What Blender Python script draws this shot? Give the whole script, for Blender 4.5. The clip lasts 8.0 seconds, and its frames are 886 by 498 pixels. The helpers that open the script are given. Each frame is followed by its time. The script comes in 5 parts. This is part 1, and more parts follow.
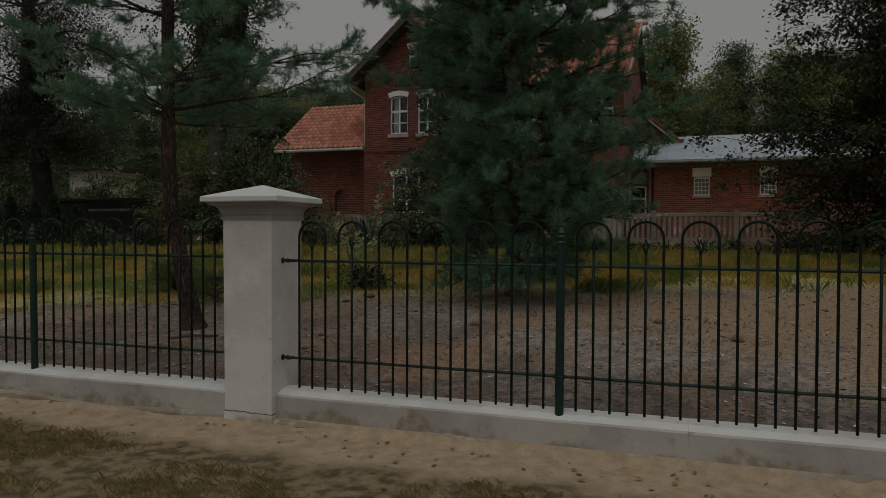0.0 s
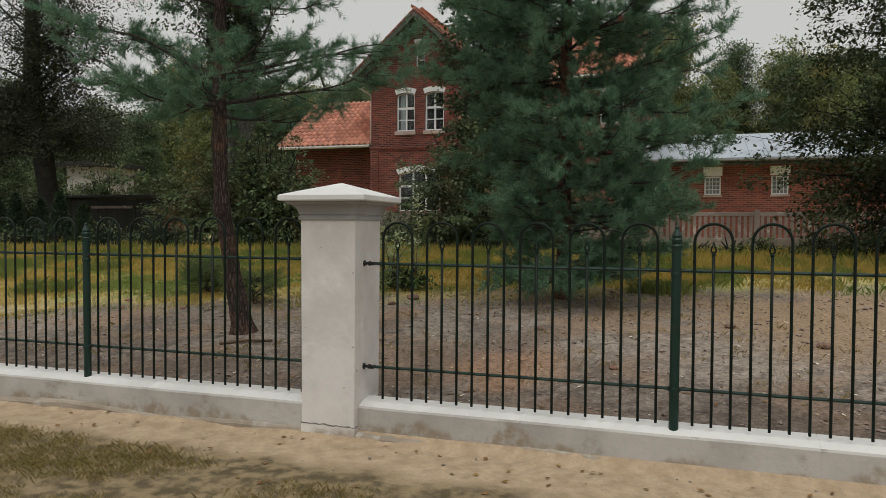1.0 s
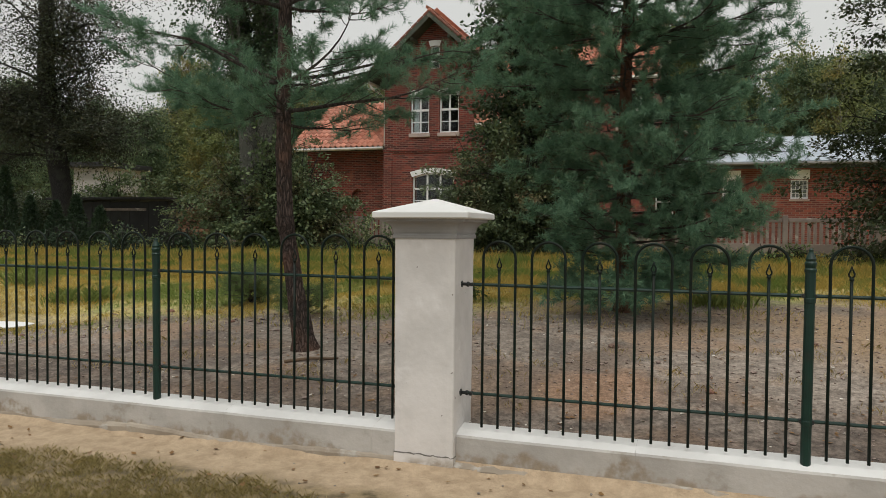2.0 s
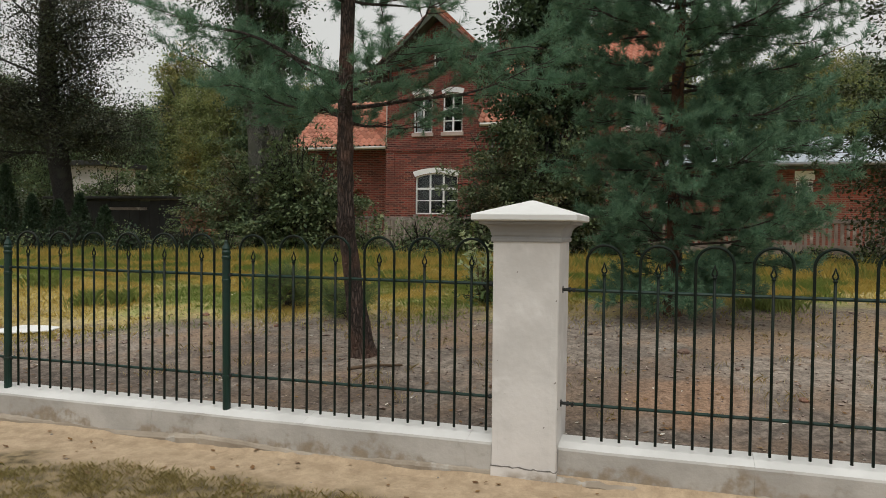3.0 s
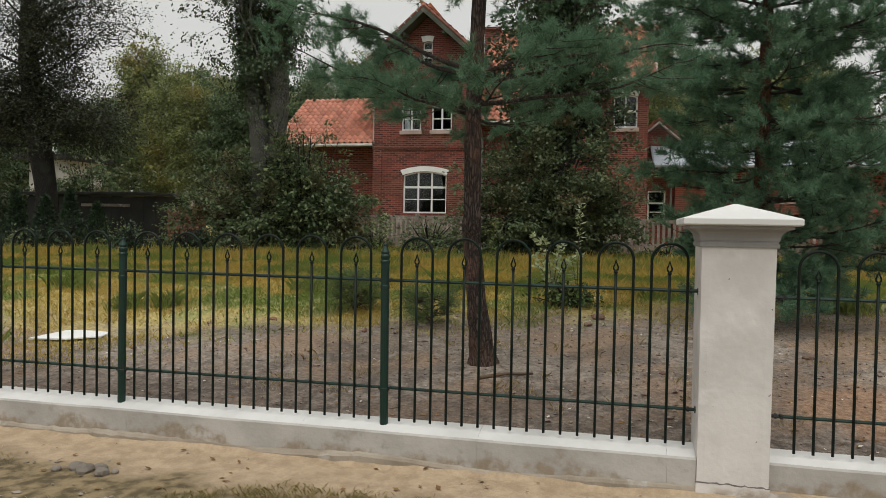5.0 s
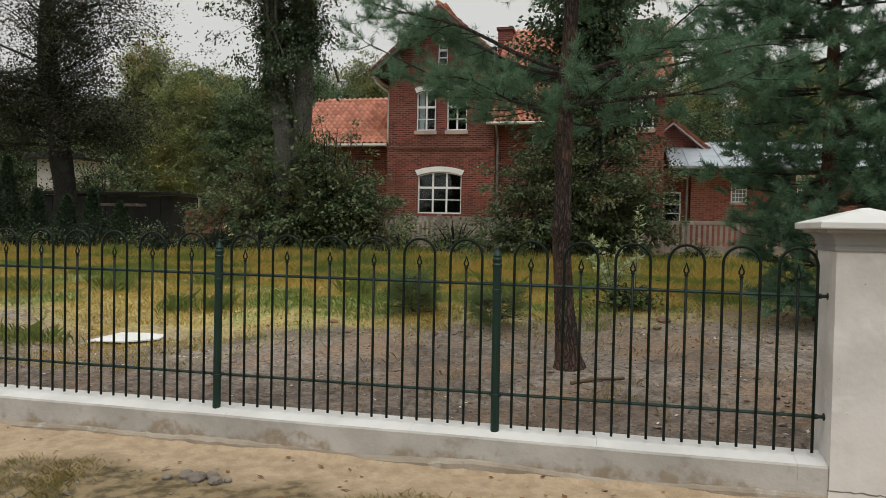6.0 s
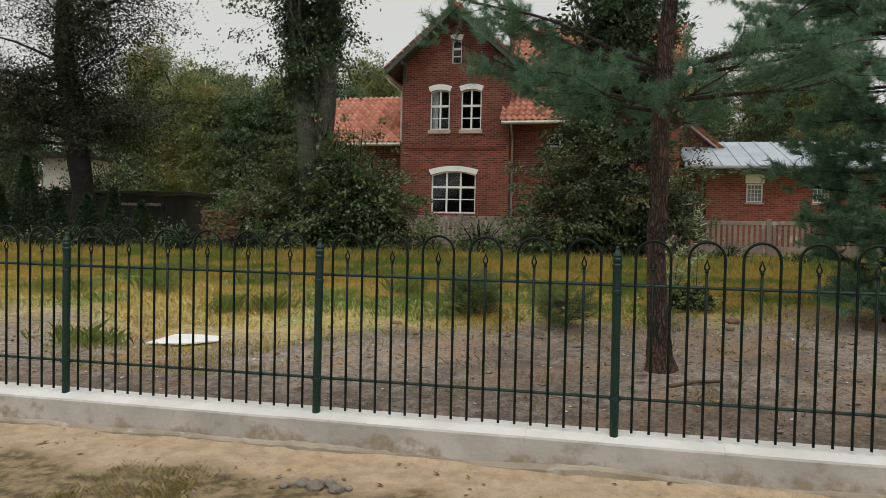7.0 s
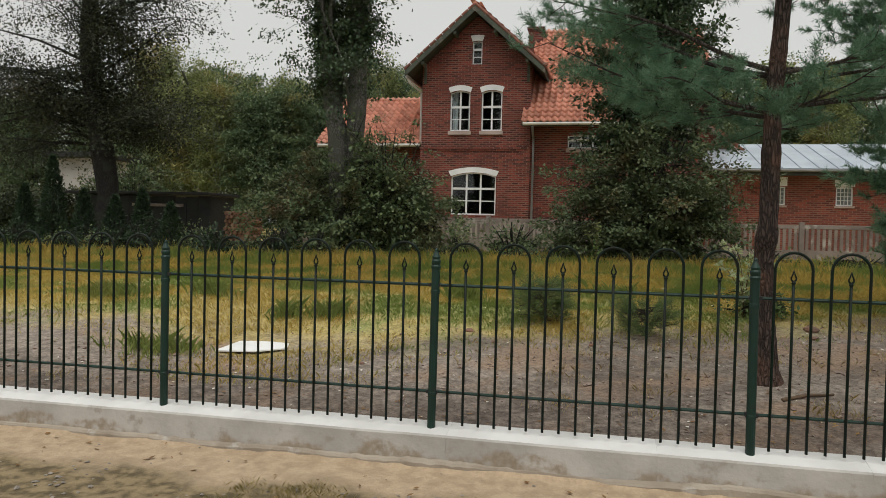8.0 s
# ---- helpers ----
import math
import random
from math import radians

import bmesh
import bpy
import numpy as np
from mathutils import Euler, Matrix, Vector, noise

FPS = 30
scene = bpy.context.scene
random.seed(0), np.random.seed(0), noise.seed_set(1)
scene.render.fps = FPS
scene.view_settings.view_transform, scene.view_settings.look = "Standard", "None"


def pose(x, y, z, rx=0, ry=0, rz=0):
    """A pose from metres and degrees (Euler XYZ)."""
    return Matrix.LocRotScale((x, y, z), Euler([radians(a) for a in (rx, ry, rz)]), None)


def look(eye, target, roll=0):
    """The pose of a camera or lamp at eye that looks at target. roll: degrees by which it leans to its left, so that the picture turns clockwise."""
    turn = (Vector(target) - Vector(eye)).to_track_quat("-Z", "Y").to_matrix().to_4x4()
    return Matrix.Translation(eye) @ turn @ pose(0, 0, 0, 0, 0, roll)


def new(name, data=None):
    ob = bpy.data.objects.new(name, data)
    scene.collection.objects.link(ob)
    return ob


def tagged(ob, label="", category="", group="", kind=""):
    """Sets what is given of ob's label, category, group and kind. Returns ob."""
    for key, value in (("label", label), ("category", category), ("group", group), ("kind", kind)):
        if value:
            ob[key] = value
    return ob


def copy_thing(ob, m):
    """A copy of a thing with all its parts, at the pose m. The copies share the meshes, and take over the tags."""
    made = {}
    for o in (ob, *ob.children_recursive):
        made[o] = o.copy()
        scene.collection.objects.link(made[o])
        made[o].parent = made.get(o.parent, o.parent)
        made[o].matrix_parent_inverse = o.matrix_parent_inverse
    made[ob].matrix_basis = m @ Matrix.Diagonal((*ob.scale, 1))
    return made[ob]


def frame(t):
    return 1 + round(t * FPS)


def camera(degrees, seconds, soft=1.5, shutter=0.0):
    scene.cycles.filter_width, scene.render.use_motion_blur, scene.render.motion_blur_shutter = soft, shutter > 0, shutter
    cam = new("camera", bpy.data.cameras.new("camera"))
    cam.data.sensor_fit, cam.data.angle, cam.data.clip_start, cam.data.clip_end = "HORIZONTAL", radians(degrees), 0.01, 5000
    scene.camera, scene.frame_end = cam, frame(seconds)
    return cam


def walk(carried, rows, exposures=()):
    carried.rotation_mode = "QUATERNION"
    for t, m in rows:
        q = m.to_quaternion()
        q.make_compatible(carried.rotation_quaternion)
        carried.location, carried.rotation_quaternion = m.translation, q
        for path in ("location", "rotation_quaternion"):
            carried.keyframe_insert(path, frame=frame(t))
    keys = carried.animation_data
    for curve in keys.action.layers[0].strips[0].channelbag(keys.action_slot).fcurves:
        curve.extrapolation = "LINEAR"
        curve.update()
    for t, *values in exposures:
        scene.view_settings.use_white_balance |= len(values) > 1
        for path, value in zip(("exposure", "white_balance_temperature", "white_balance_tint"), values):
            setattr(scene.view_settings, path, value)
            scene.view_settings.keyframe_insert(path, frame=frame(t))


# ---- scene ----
cam = camera(61.9, 8.0, 0.9)

PATH = [
    (0, (3.047, -4.6, 1.405), (2.371, -2.718, 1.357), 0.2),
    (0.5, (2.67, -4.617, 1.405), (2.014, -2.728, 1.356), 0.3),
    (1, (2.288, -4.54, 1.424), (1.639, -2.649, 1.371), 0.4),
    (1.5, (1.93, -4.506, 1.513), (1.285, -2.614, 1.46), 0.5),
    (3, (0.821, -4.512, 1.55), (0.219, -2.606, 1.497), 0.7),
    (3.5, (0.468, -4.603, 1.535), (-0.089, -2.683, 1.482), 0.7),
    (4, (0.097, -4.611, 1.53), (-0.427, -2.682, 1.475), 0.8),
    (4.5, (-0.306, -4.62, 1.549), (-0.796, -2.682, 1.494), 0.9),
    (6, (-1.466, -4.724, 1.563), (-1.921, -2.777, 1.508), 1.2),
    (6.5, (-1.87, -4.761, 1.547), (-2.316, -2.812, 1.494), 1.1),
    (7, (-2.264, -4.753, 1.542), (-2.701, -2.802, 1.487), 1.2),
    (7.5, (-2.668, -4.709, 1.575), (-3.104, -2.758, 1.519), 1.2),
    (8, (-3.091, -4.778, 1.587), (-3.523, -2.826, 1.532), 1.4),
]
EXPOSURES = [(0.0, -1.15, 6450, 8), (0.5, -0.35, 6450, 8), (1.0, 0.25, 6450, 8), (1.5, 0.46, 6450, 8), (8.0, 0.46, 6450, 8)]
walk(cam, [(t, look(e, g, r)) for t, e, g, r in PATH], EXPOSURES)

# ---------------------------------------------------------------- light: overcast day
SUN_EL, SUN_AZ = radians(68), radians(168)
world = bpy.data.worlds.new("overcast_sky")
scene.world = world
world.use_nodes = True
wn, wl = world.node_tree.nodes, world.node_tree.links
sky = wn.new("ShaderNodeTexSky")
sky.sky_type = "NISHITA"
sky.sun_disc = False
sky.sun_elevation, sky.sun_rotation = SUN_EL, SUN_AZ
sky.air_density, sky.dust_density, sky.ozone_density = 1.0, 4.0, 1.0
grey = wn.new("ShaderNodeHueSaturation")
grey.inputs["Saturation"].default_value = 0.12
wl.new(sky.outputs[0], grey.inputs["Color"])
cloud = wn.new("ShaderNodeMix")  # cloud cover evens the clear sky out
cloud.data_type = "RGBA"
cloud.inputs[0].default_value = 0.8
cloud.inputs[7].default_value = (5.2, 5.15, 4.95, 1)
wl.new(grey.outputs[0], cloud.inputs[6])
wl.new(cloud.outputs[2], wn["Background"].inputs[0])
wn["Background"].inputs[1].default_value = 0.1
sun = new("sun", bpy.data.lights.new("sun", "SUN"))
sun.data.energy, sun.data.angle, sun.data.color = 1.15, radians(55), (1.0, 0.97, 0.92)
sun.matrix_world = look((0, 0, 40), (0 - 30 * math.sin(SUN_AZ) * math.cos(SUN_EL), 0 - 30 * math.cos(SUN_AZ) * math.cos(SUN_EL), 40 - 30 * math.sin(SUN_EL)))

# ---------------------------------------------------------------- materials


def nodes_of(name, rough=0.8, metal=0.0, spec=0.5):
    m = bpy.data.materials.new(name)
    m.use_nodes = True
    b = m.node_tree.nodes["Principled BSDF"]
    b.inputs["Roughness"].default_value = rough
    b.inputs["Metallic"].default_value = metal
    b.inputs["Specular IOR Level"].default_value = spec
    return m, m.node_tree.nodes, m.node_tree.links, b


def add(n, kind, **kw):
    x = n.new(kind)
    for k, v in kw.items():
        x.inputs[k.replace("_", " ")].default_value = v
    return x


def mixed(n, l, fac, a, b, blend="MIX"):
    x = n.new("ShaderNodeMix")
    x.data_type, x.blend_type = "RGBA", blend
    for s, v in ((0, fac), (6, a), (7, b)):
        if isinstance(v, (int, float)):
            x.inputs[s].default_value = v
        elif isinstance(v, tuple):
            x.inputs[s].default_value = (*v, 1)
        else:
            l.new(v, x.inputs[s])
    return x.outputs[2]


def maths(n, l, op, a, b=0.0, clamp=False):
    x = n.new("ShaderNodeMath")
    x.operation, x.use_clamp = op, clamp
    for s, v in ((0, a), (1, b)):
        if isinstance(v, (int, float)):
            x.inputs[s].default_value = v
        else:
            l.new(v, x.inputs[s])
    return x.outputs[0]


def ramp(n, l, src, lo, hi):
    x = n.new("ShaderNodeMapRange")
    l.new(src, x.inputs[0])
    x.inputs[1].default_value, x.inputs[2].default_value = lo, hi
    x.interpolation_type = "SMOOTHSTEP"
    return x.outputs[0]


def noise_of(n, l, scale, detail=4.0, vec=None, rough=0.55):
    x = add(n, "ShaderNodeTexNoise", Scale=scale, Detail=detail, Roughness=rough)
    if vec is None:
        vec = n.new("ShaderNodeNewGeometry").outputs["Position"]
    l.new(vec, x.inputs["Vector"])
    return x.outputs[0]


def bumped(n, l, b, height, strength, dist):
    x = add(n, "ShaderNodeBump", Strength=strength, Distance=dist)
    l.new(height, x.inputs["Height"])
    l.new(x.outputs[0], b.inputs["Normal"])


def varied(name, c1, c2, big=0.8, fine=30.0, rough=0.8, bump=0.3, dist=0.01, metal=0.0, spec=0.4, c3=None, spot=6.0, per=0.0):
    """Two colours mixed at two scales, a third in spots, fine relief; per: change from object to object."""
    m, n, l, b = nodes_of(name, rough, metal, spec)
    c = mixed(n, l, ramp(n, l, noise_of(n, l, big), 0.35, 0.65), c1, c2)
    f = noise_of(n, l, fine, 5)
    if c3:
        c = mixed(n, l, ramp(n, l, noise_of(n, l, spot, 6), 0.55, 0.72), c, c3)
    c = mixed(n, l, 0.35, c, mixed(n, l, f, (0.45, 0.45, 0.45), (0.6, 0.6, 0.6)), "OVERLAY")
    if per:
        r = n.new("ShaderNodeObjectInfo").outputs["Random"]
        h = add(n, "ShaderNodeHueSaturation")
        l.new(maths(n, l, "ADD", maths(n, l, "MULTIPLY", r, per), 1 - per / 2), h.inputs["Value"])
        l.new(c, h.inputs["Color"])
        c = h.outputs[0]
    l.new(c, b.inputs["Base Color"])
    l.new(maths(n, l, "ADD", maths(n, l, "MULTIPLY", f, 0.25), rough - 0.12), b.inputs["Roughness"])
    bumped(n, l, b, f, bump, dist)
    return m


def foliage(name, c1, c2, c3, rough=0.55, trans=0.25, patch=1.1, lo=0.5, hi=0.75):
    """Leaves: colour changes from leaf to leaf and, slowly, through the crown."""
    m, n, l, b = nodes_of(name, rough, 0, 0.3)
    isl = n.new("ShaderNodeNewGeometry").outputs["Random Per Island"]
    c = mixed(n, l, isl, c1, c2)
    c = mixed(n, l, ramp(n, l, noise_of(n, l, patch, 3), lo, hi), c, c3)
    l.new(c, b.inputs["Base Color"])
    t = n.new("ShaderNodeBsdfTranslucent")
    l.new(c, t.inputs[0])
    s = n.new("ShaderNodeMixShader")
    s.inputs[0].default_value = trans
    l.new(b.outputs[0], s.inputs[1])
    l.new(t.outputs[0], s.inputs[2])
    l.new(s.outputs[0], n["Material Output"].inputs[0])
    return m


def splashed(m, top, ragged):
    """Sand splashed and smeared on the foot of a wall, in ragged brown patches."""
    n, l = m.node_tree.nodes, m.node_tree.links
    b = n["Principled BSDF"]
    old = b.inputs["Base Color"].links[0].from_socket
    z = n.new("ShaderNodeSeparateXYZ")
    l.new(n.new("ShaderNodeNewGeometry").outputs["Position"], z.inputs[0])
    edge = maths(n, l, "ADD", z.outputs[2], maths(n, l, "MULTIPLY", maths(n, l, "SUBTRACT", noise_of(n, l, 2.6, 7), 0.5), -ragged * 6))
    mask = maths(n, l, "MULTIPLY", ramp(n, l, edge, top + 0.03, top - 0.03), ramp(n, l, noise_of(n, l, 14, 6), 0.30, 0.60))
    c = mixed(n, l, maths(n, l, "MULTIPLY", mask, 0.75), old, mixed(n, l, noise_of(n, l, 40, 5), (0.16, 0.12, 0.075), (0.34, 0.26, 0.17)))
    l.new(c, b.inputs["Base Color"])


def brick_mat(name, c1, c2, mortar, w=0.25, h=0.073):
    m, n, l, b = nodes_of(name, 0.85, 0, 0.3)
    pos = n.new("ShaderNodeSeparateXYZ")
    l.new(n.new("ShaderNodeNewGeometry").outputs["Position"], pos.inputs[0])
    uv = n.new("ShaderNodeCombineXYZ")
    l.new(maths(n, l, "ADD", pos.outputs[0], pos.outputs[1]), uv.inputs[0])
    l.new(pos.outputs[2], uv.inputs[1])
    t = add(n, "ShaderNodeTexBrick", Scale=1.0)
    t.inputs["Color1"].default_value, t.inputs["Color2"].default_value, t.inputs["Mortar"].default_value = (*c1, 1), (*c2, 1), (*mortar, 1)
    t.inputs["Mortar Size"].default_value, t.inputs["Mortar Smooth"].default_value = 0.013, 0.2
    t.inputs["Brick Width"].default_value, t.inputs["Row Height"].default_value = w, h
    l.new(uv.outputs[0], t.inputs["Vector"])
    stain = ramp(n, l, noise_of(n, l, 0.7, 6), 0.4, 0.7)
    c = mixed(n, l, maths(n, l, "MULTIPLY", stain, 0.5), t.outputs[0], (0.10, 0.035, 0.028))
    c = mixed(n, l, ramp(n, l, noise_of(n, l, 2.3, 5), 0.62, 0.75), c, (0.27, 0.105, 0.065))
    l.new(c, b.inputs["Base Color"])
    bumped(n, l, b, maths(n, l, "SUBTRACT", maths(n, l, "MULTIPLY", noise_of(n, l, 60), 0.3), t.outputs[1]), 0.6, 0.012)
    return m


def bark_mat(name, c1, c2, c3, stretch=0.22, plates=46.0):
    m, n, l, b = nodes_of(name, 0.9, 0, 0.2)
    mp = n.new("ShaderNodeMapping")
    mp.inputs["Scale"].default_value = (1, 1, stretch)
    l.new(n.new("ShaderNodeNewGeometry").outputs["Position"], mp.inputs[0])
    v = add(n, "ShaderNodeTexVoronoi", Scale=plates)
    v.feature = "DISTANCE_TO_EDGE"
    warp = n.new("ShaderNodeVectorMath")
    warp.operation = "ADD"
    l.new(mp.outputs[0], warp.inputs[0])
    wn_ = add(n, "ShaderNodeTexNoise", Scale=38.0, Detail=3.0)
    l.new(mp.outputs[0], wn_.inputs["Vector"])
    shift = n.new("ShaderNodeVectorMath")
    shift.operation = "SCALE"
    shift.inputs["Scale"].default_value = 0.03
    l.new(wn_.outputs["Color"], shift.inputs[0])
    l.new(shift.outputs[0], warp.inputs[1])
    l.new(warp.outputs[0], v.inputs["Vector"])
    f = noise_of(n, l, 45, 6, mp.outputs[0])
    c = mixed(n, l, ramp(n, l, v.outputs["Distance"], 0.0, 0.22), c2, c1)
    c = mixed(n, l, ramp(n, l, noise_of(n, l, 3.0, 5), 0.45, 0.65), c, c3)
    c = mixed(n, l, 0.5, c, mixed(n, l, f, (0.3, 0.3, 0.3), (0.7, 0.7, 0.7)), "OVERLAY")
    l.new(c, b.inputs["Base Color"])
    bumped(n, l, b, maths(n, l, "ADD", f, maths(n, l, "MULTIPLY", ramp(n, l, v.outputs["Distance"], 0.0, 0.25), 1.2)), 1.0, 0.02)
    return m


def ground_mat():
    """Sand along the plinth, turf before it, dark soil behind it, dry meadow further off."""
    m, n, l, b = nodes_of("ground_soil", 0.95, 0, 0.15)
    p = n.new("ShaderNodeNewGeometry").outputs["Position"]
    s = n.new("ShaderNodeSeparateXYZ")
    l.new(p, s.inputs[0])
    x, y = s.outputs[0], s.outputs[1]
    wob = maths(n, l, "SUBTRACT", noise_of(n, l, 1.6, 6), 0.5)
    wob2 = maths(n, l, "SUBTRACT", noise_of(n, l, 0.7, 6), 0.5)
    fine, mid = noise_of(n, l, 90, 6), noise_of(n, l, 9, 6)
    sand = mixed(n, l, ramp(n, l, mid, 0.35, 0.7), (0.46, 0.350, 0.238), (0.36, 0.268, 0.178))
    turf = mixed(n, l, ramp(n, l, mid, 0.36, 0.62), (0.105, 0.082, 0.048), (0.27, 0.205, 0.12))
    soil = mixed(n, l, ramp(n, l, mid, 0.30, 0.68), (0.186, 0.154, 0.128), (0.335, 0.282, 0.236))
    soil = mixed(n, l, ramp(n, l, noise_of(n, l, 1.1, 5), 0.47, 0.60), soil, (0.30, 0.215, 0.155))
    damp = ramp(n, l, noise_of(n, l, 0.62, 7, None, 0.65), 0.50, 0.60)
    soil = mixed(n, l, maths(n, l, "MULTIPLY", damp, 0.6), soil, mixed(n, l, mid, (0.075, 0.062, 0.054), (0.17, 0.14, 0.12)))
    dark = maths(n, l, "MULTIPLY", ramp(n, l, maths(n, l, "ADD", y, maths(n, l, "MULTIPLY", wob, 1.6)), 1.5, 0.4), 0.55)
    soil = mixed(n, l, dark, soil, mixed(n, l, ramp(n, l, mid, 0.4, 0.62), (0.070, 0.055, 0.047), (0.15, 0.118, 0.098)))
    pale = ramp(n, l, maths(n, l, "ADD", maths(n, l, "MULTIPLY", wob2, 5.0), maths(n, l, "SUBTRACT", x, maths(n, l, "MULTIPLY", maths(n, l, "ABSOLUTE", maths(n, l, "SUBTRACT", y, 3.4)), 0.9))), 1.3, 2.8)
    soil = mixed(n, l, pale, soil, (0.31, 0.222, 0.145))
    dx, dy = maths(n, l, "SUBTRACT", x, 0.9), maths(n, l, "SUBTRACT", y, 1.05)
    far = maths(n, l, "ADD", maths(n, l, "MULTIPLY", dx, dx), maths(n, l, "MULTIPLY", dy, dy))
    rust = ramp(n, l, maths(n, l, "ADD", far, maths(n, l, "MULTIPLY", wob, 1.1)), 0.42, 0.05)  # patch of rusty subsoil
    soil = mixed(n, l, maths(n, l, "MULTIPLY", rust, 0.55), soil, mixed(n, l, mid, (0.28, 0.155, 0.092), (0.38, 0.23, 0.14)))
    mead = mixed(n, l, ramp(n, l, mid, 0.35, 0.65), (0.36, 0.285, 0.115), (0.47, 0.38, 0.165))
    mead = mixed(n, l, ramp(n, l, noise_of(n, l, 0.9, 5), 0.50, 0.66), mead, mixed(n, l, mid, (0.22, 0.24, 0.085), (0.36, 0.35, 0.135)))
    edge = maths(n, l, "SUBTRACT", y, maths(n, l, "MAXIMUM", maths(n, l, "ADD", maths(n, l, "MULTIPLY", x, 0.4), 4.4), 2.6))
    c = mixed(n, l, ramp(n, l, maths(n, l, "ADD", edge, maths(n, l, "MULTIPLY", wob, 3.2)), -0.7, 0.7), soil, mead)
    c = mixed(n, l, ramp(n, l, y, 0.0, 0.05), sand, c)
    c = mixed(n, l, ramp(n, l, maths(n, l, "ADD", y, maths(n, l, "MULTIPLY", wob, 0.9)), -0.50, -0.80), c, turf)
    crumb = noise_of(n, l, 30, 7, None, 0.7)
    c = mixed(n, l, maths(n, l, "ADD", maths(n, l, "MULTIPLY", ramp(n, l, y, -0.02, 0.1), 0.42), 0.12), c, mixed(n, l, ramp(n, l, crumb, 0.36, 0.64), (0.22, 0.22, 0.22), (0.78, 0.78, 0.78)), "OVERLAY")
    c = mixed(n, l, maths(n, l, "ADD", maths(n, l, "MULTIPLY", ramp(n, l, y, -0.02, 0.1), 0.45), 0.15), c, mixed(n, l, fine, (0.25, 0.25, 0.25), (0.75, 0.75, 0.75)), "OVERLAY")
    l.new(c, b.inputs["Base Color"])
    bumped(n, l, b, maths(n, l, "ADD", maths(n, l, "MULTIPLY", fine, 0.5), maths(n, l, "ADD", maths(n, l, "MULTIPLY", mid, 0.6), noise_of(n, l, 26, 6))), 0.6, 0.02)
    return m


M_GROUND = ground_mat()
M_PLASTER = varied("pillar_plaster", (0.72, 0.685, 0.66), (0.60, 0.57, 0.545), 2.6, 26, 0.85, 0.35, 0.008, c3=(0.78, 0.755, 0.735), spot=3.2)
pn, pl = M_PLASTER.node_tree.nodes, M_PLASTER.node_tree.links
pb = pn["Principled BSDF"]
pl.new(mixed(pn, pl, ramp(pn, pl, noise_of(pn, pl, 26, 2), 0.74, 0.78), pb.inputs["Base Color"].links[0].from_socket, (0.20, 0.17, 0.15)), pb.inputs["Base Color"])  # pocks and chips
splashed(M_PLASTER, 0.06, 0.03)
M_CAP = varied("cap_plaster", (0.74, 0.735, 0.72), (0.66, 0.655, 0.64), 3.0, 40, 0.8, 0.15, 0.004)
M_MOULD = varied("moulding_plaster", (0.34, 0.335, 0.33), (0.27, 0.265, 0.26), 3.0, 40, 0.85, 0.2, 0.004)
M_CONCRETE = varied("plinth_concrete", (0.48, 0.455, 0.425), (0.37, 0.35, 0.325), 2.4, 22, 0.9, 0.5, 0.010, c3=(0.31, 0.28, 0.24), spot=7)
splashed(M_CONCRETE, 0.10, 0.085)
M_LIP = varied("spilt_concrete", (0.36, 0.31, 0.25), (0.27, 0.225, 0.175), 3.4, 24, 0.92, 0.6, 0.012, c3=(0.42, 0.39, 0.35), spot=8)
M_CRACK = varied("crack_grime", (0.13, 0.12, 0.11), (0.20, 0.185, 0.17), 9, 60, 0.95, 0.2, 0.004)
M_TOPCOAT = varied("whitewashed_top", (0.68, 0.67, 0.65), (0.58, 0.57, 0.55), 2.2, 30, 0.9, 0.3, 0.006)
M_IRON = varied("green_painted_iron", (0.003, 0.022, 0.0155), (0.005, 0.030, 0.021), 5, 60, 0.45, 0.12, 0.002, spec=0.4, c3=(0.012, 0.024, 0.018), spot=14)
M_BAR = varied("dark_weathered_iron", (0.006, 0.014, 0.010), (0.012, 0.015, 0.011), 8, 60, 0.40, 0.1, 0.001, spec=0.13, c3=(0.006, 0.022, 0.016), spot=16)
M_BRACKET = varied("dark_iron", (0.012, 0.014, 0.014), (0.02, 0.022, 0.02), 9, 80, 0.5, 0.15, 0.002)
M_BRICK = brick_mat("red_brick", (0.255, 0.050, 0.035), (0.060, 0.019, 0.018), (0.225, 0.132, 0.106))
M_ANNEXBRICK = brick_mat("annex_brick", (0.30, 0.070, 0.046), (0.12, 0.034, 0.028), (0.24, 0.14, 0.11))
M_WHITE = varied("white_paint", (0.82, 0.83, 0.84), (0.74, 0.75, 0.76), 2, 30, 0.6, 0.1, 0.003)
M_SILL = varied("sill_stone", (0.46, 0.37, 0.335), (0.35, 0.27, 0.24), 2, 30, 0.8, 0.2, 0.004)
M_STONE = varied("base_stone", (0.34, 0.30, 0.27), (0.25, 0.21, 0.19), 2.5, 18, 0.9, 0.5, 0.02)
M_TILE = varied("clay_roof_tile", (0.60, 0.275, 0.19), (0.50, 0.21, 0.14), 1.2, 14, 0.40, 0.2, 0.006, c3=(0.42, 0.155, 0.10), spot=2.0, per=0.4)
M_WOOD = varied("green_painted_wood", (0.085, 0.100, 0.075), (0.055, 0.062, 0.048), 2, 24, 0.8, 0.3, 0.006, c3=(0.17, 0.15, 0.12), spot=4)
M_VERGE = varied("weathered_verge_tile", (0.24, 0.095, 0.065), (0.15, 0.065, 0.05), 3, 20, 0.75, 0.3, 0.006)
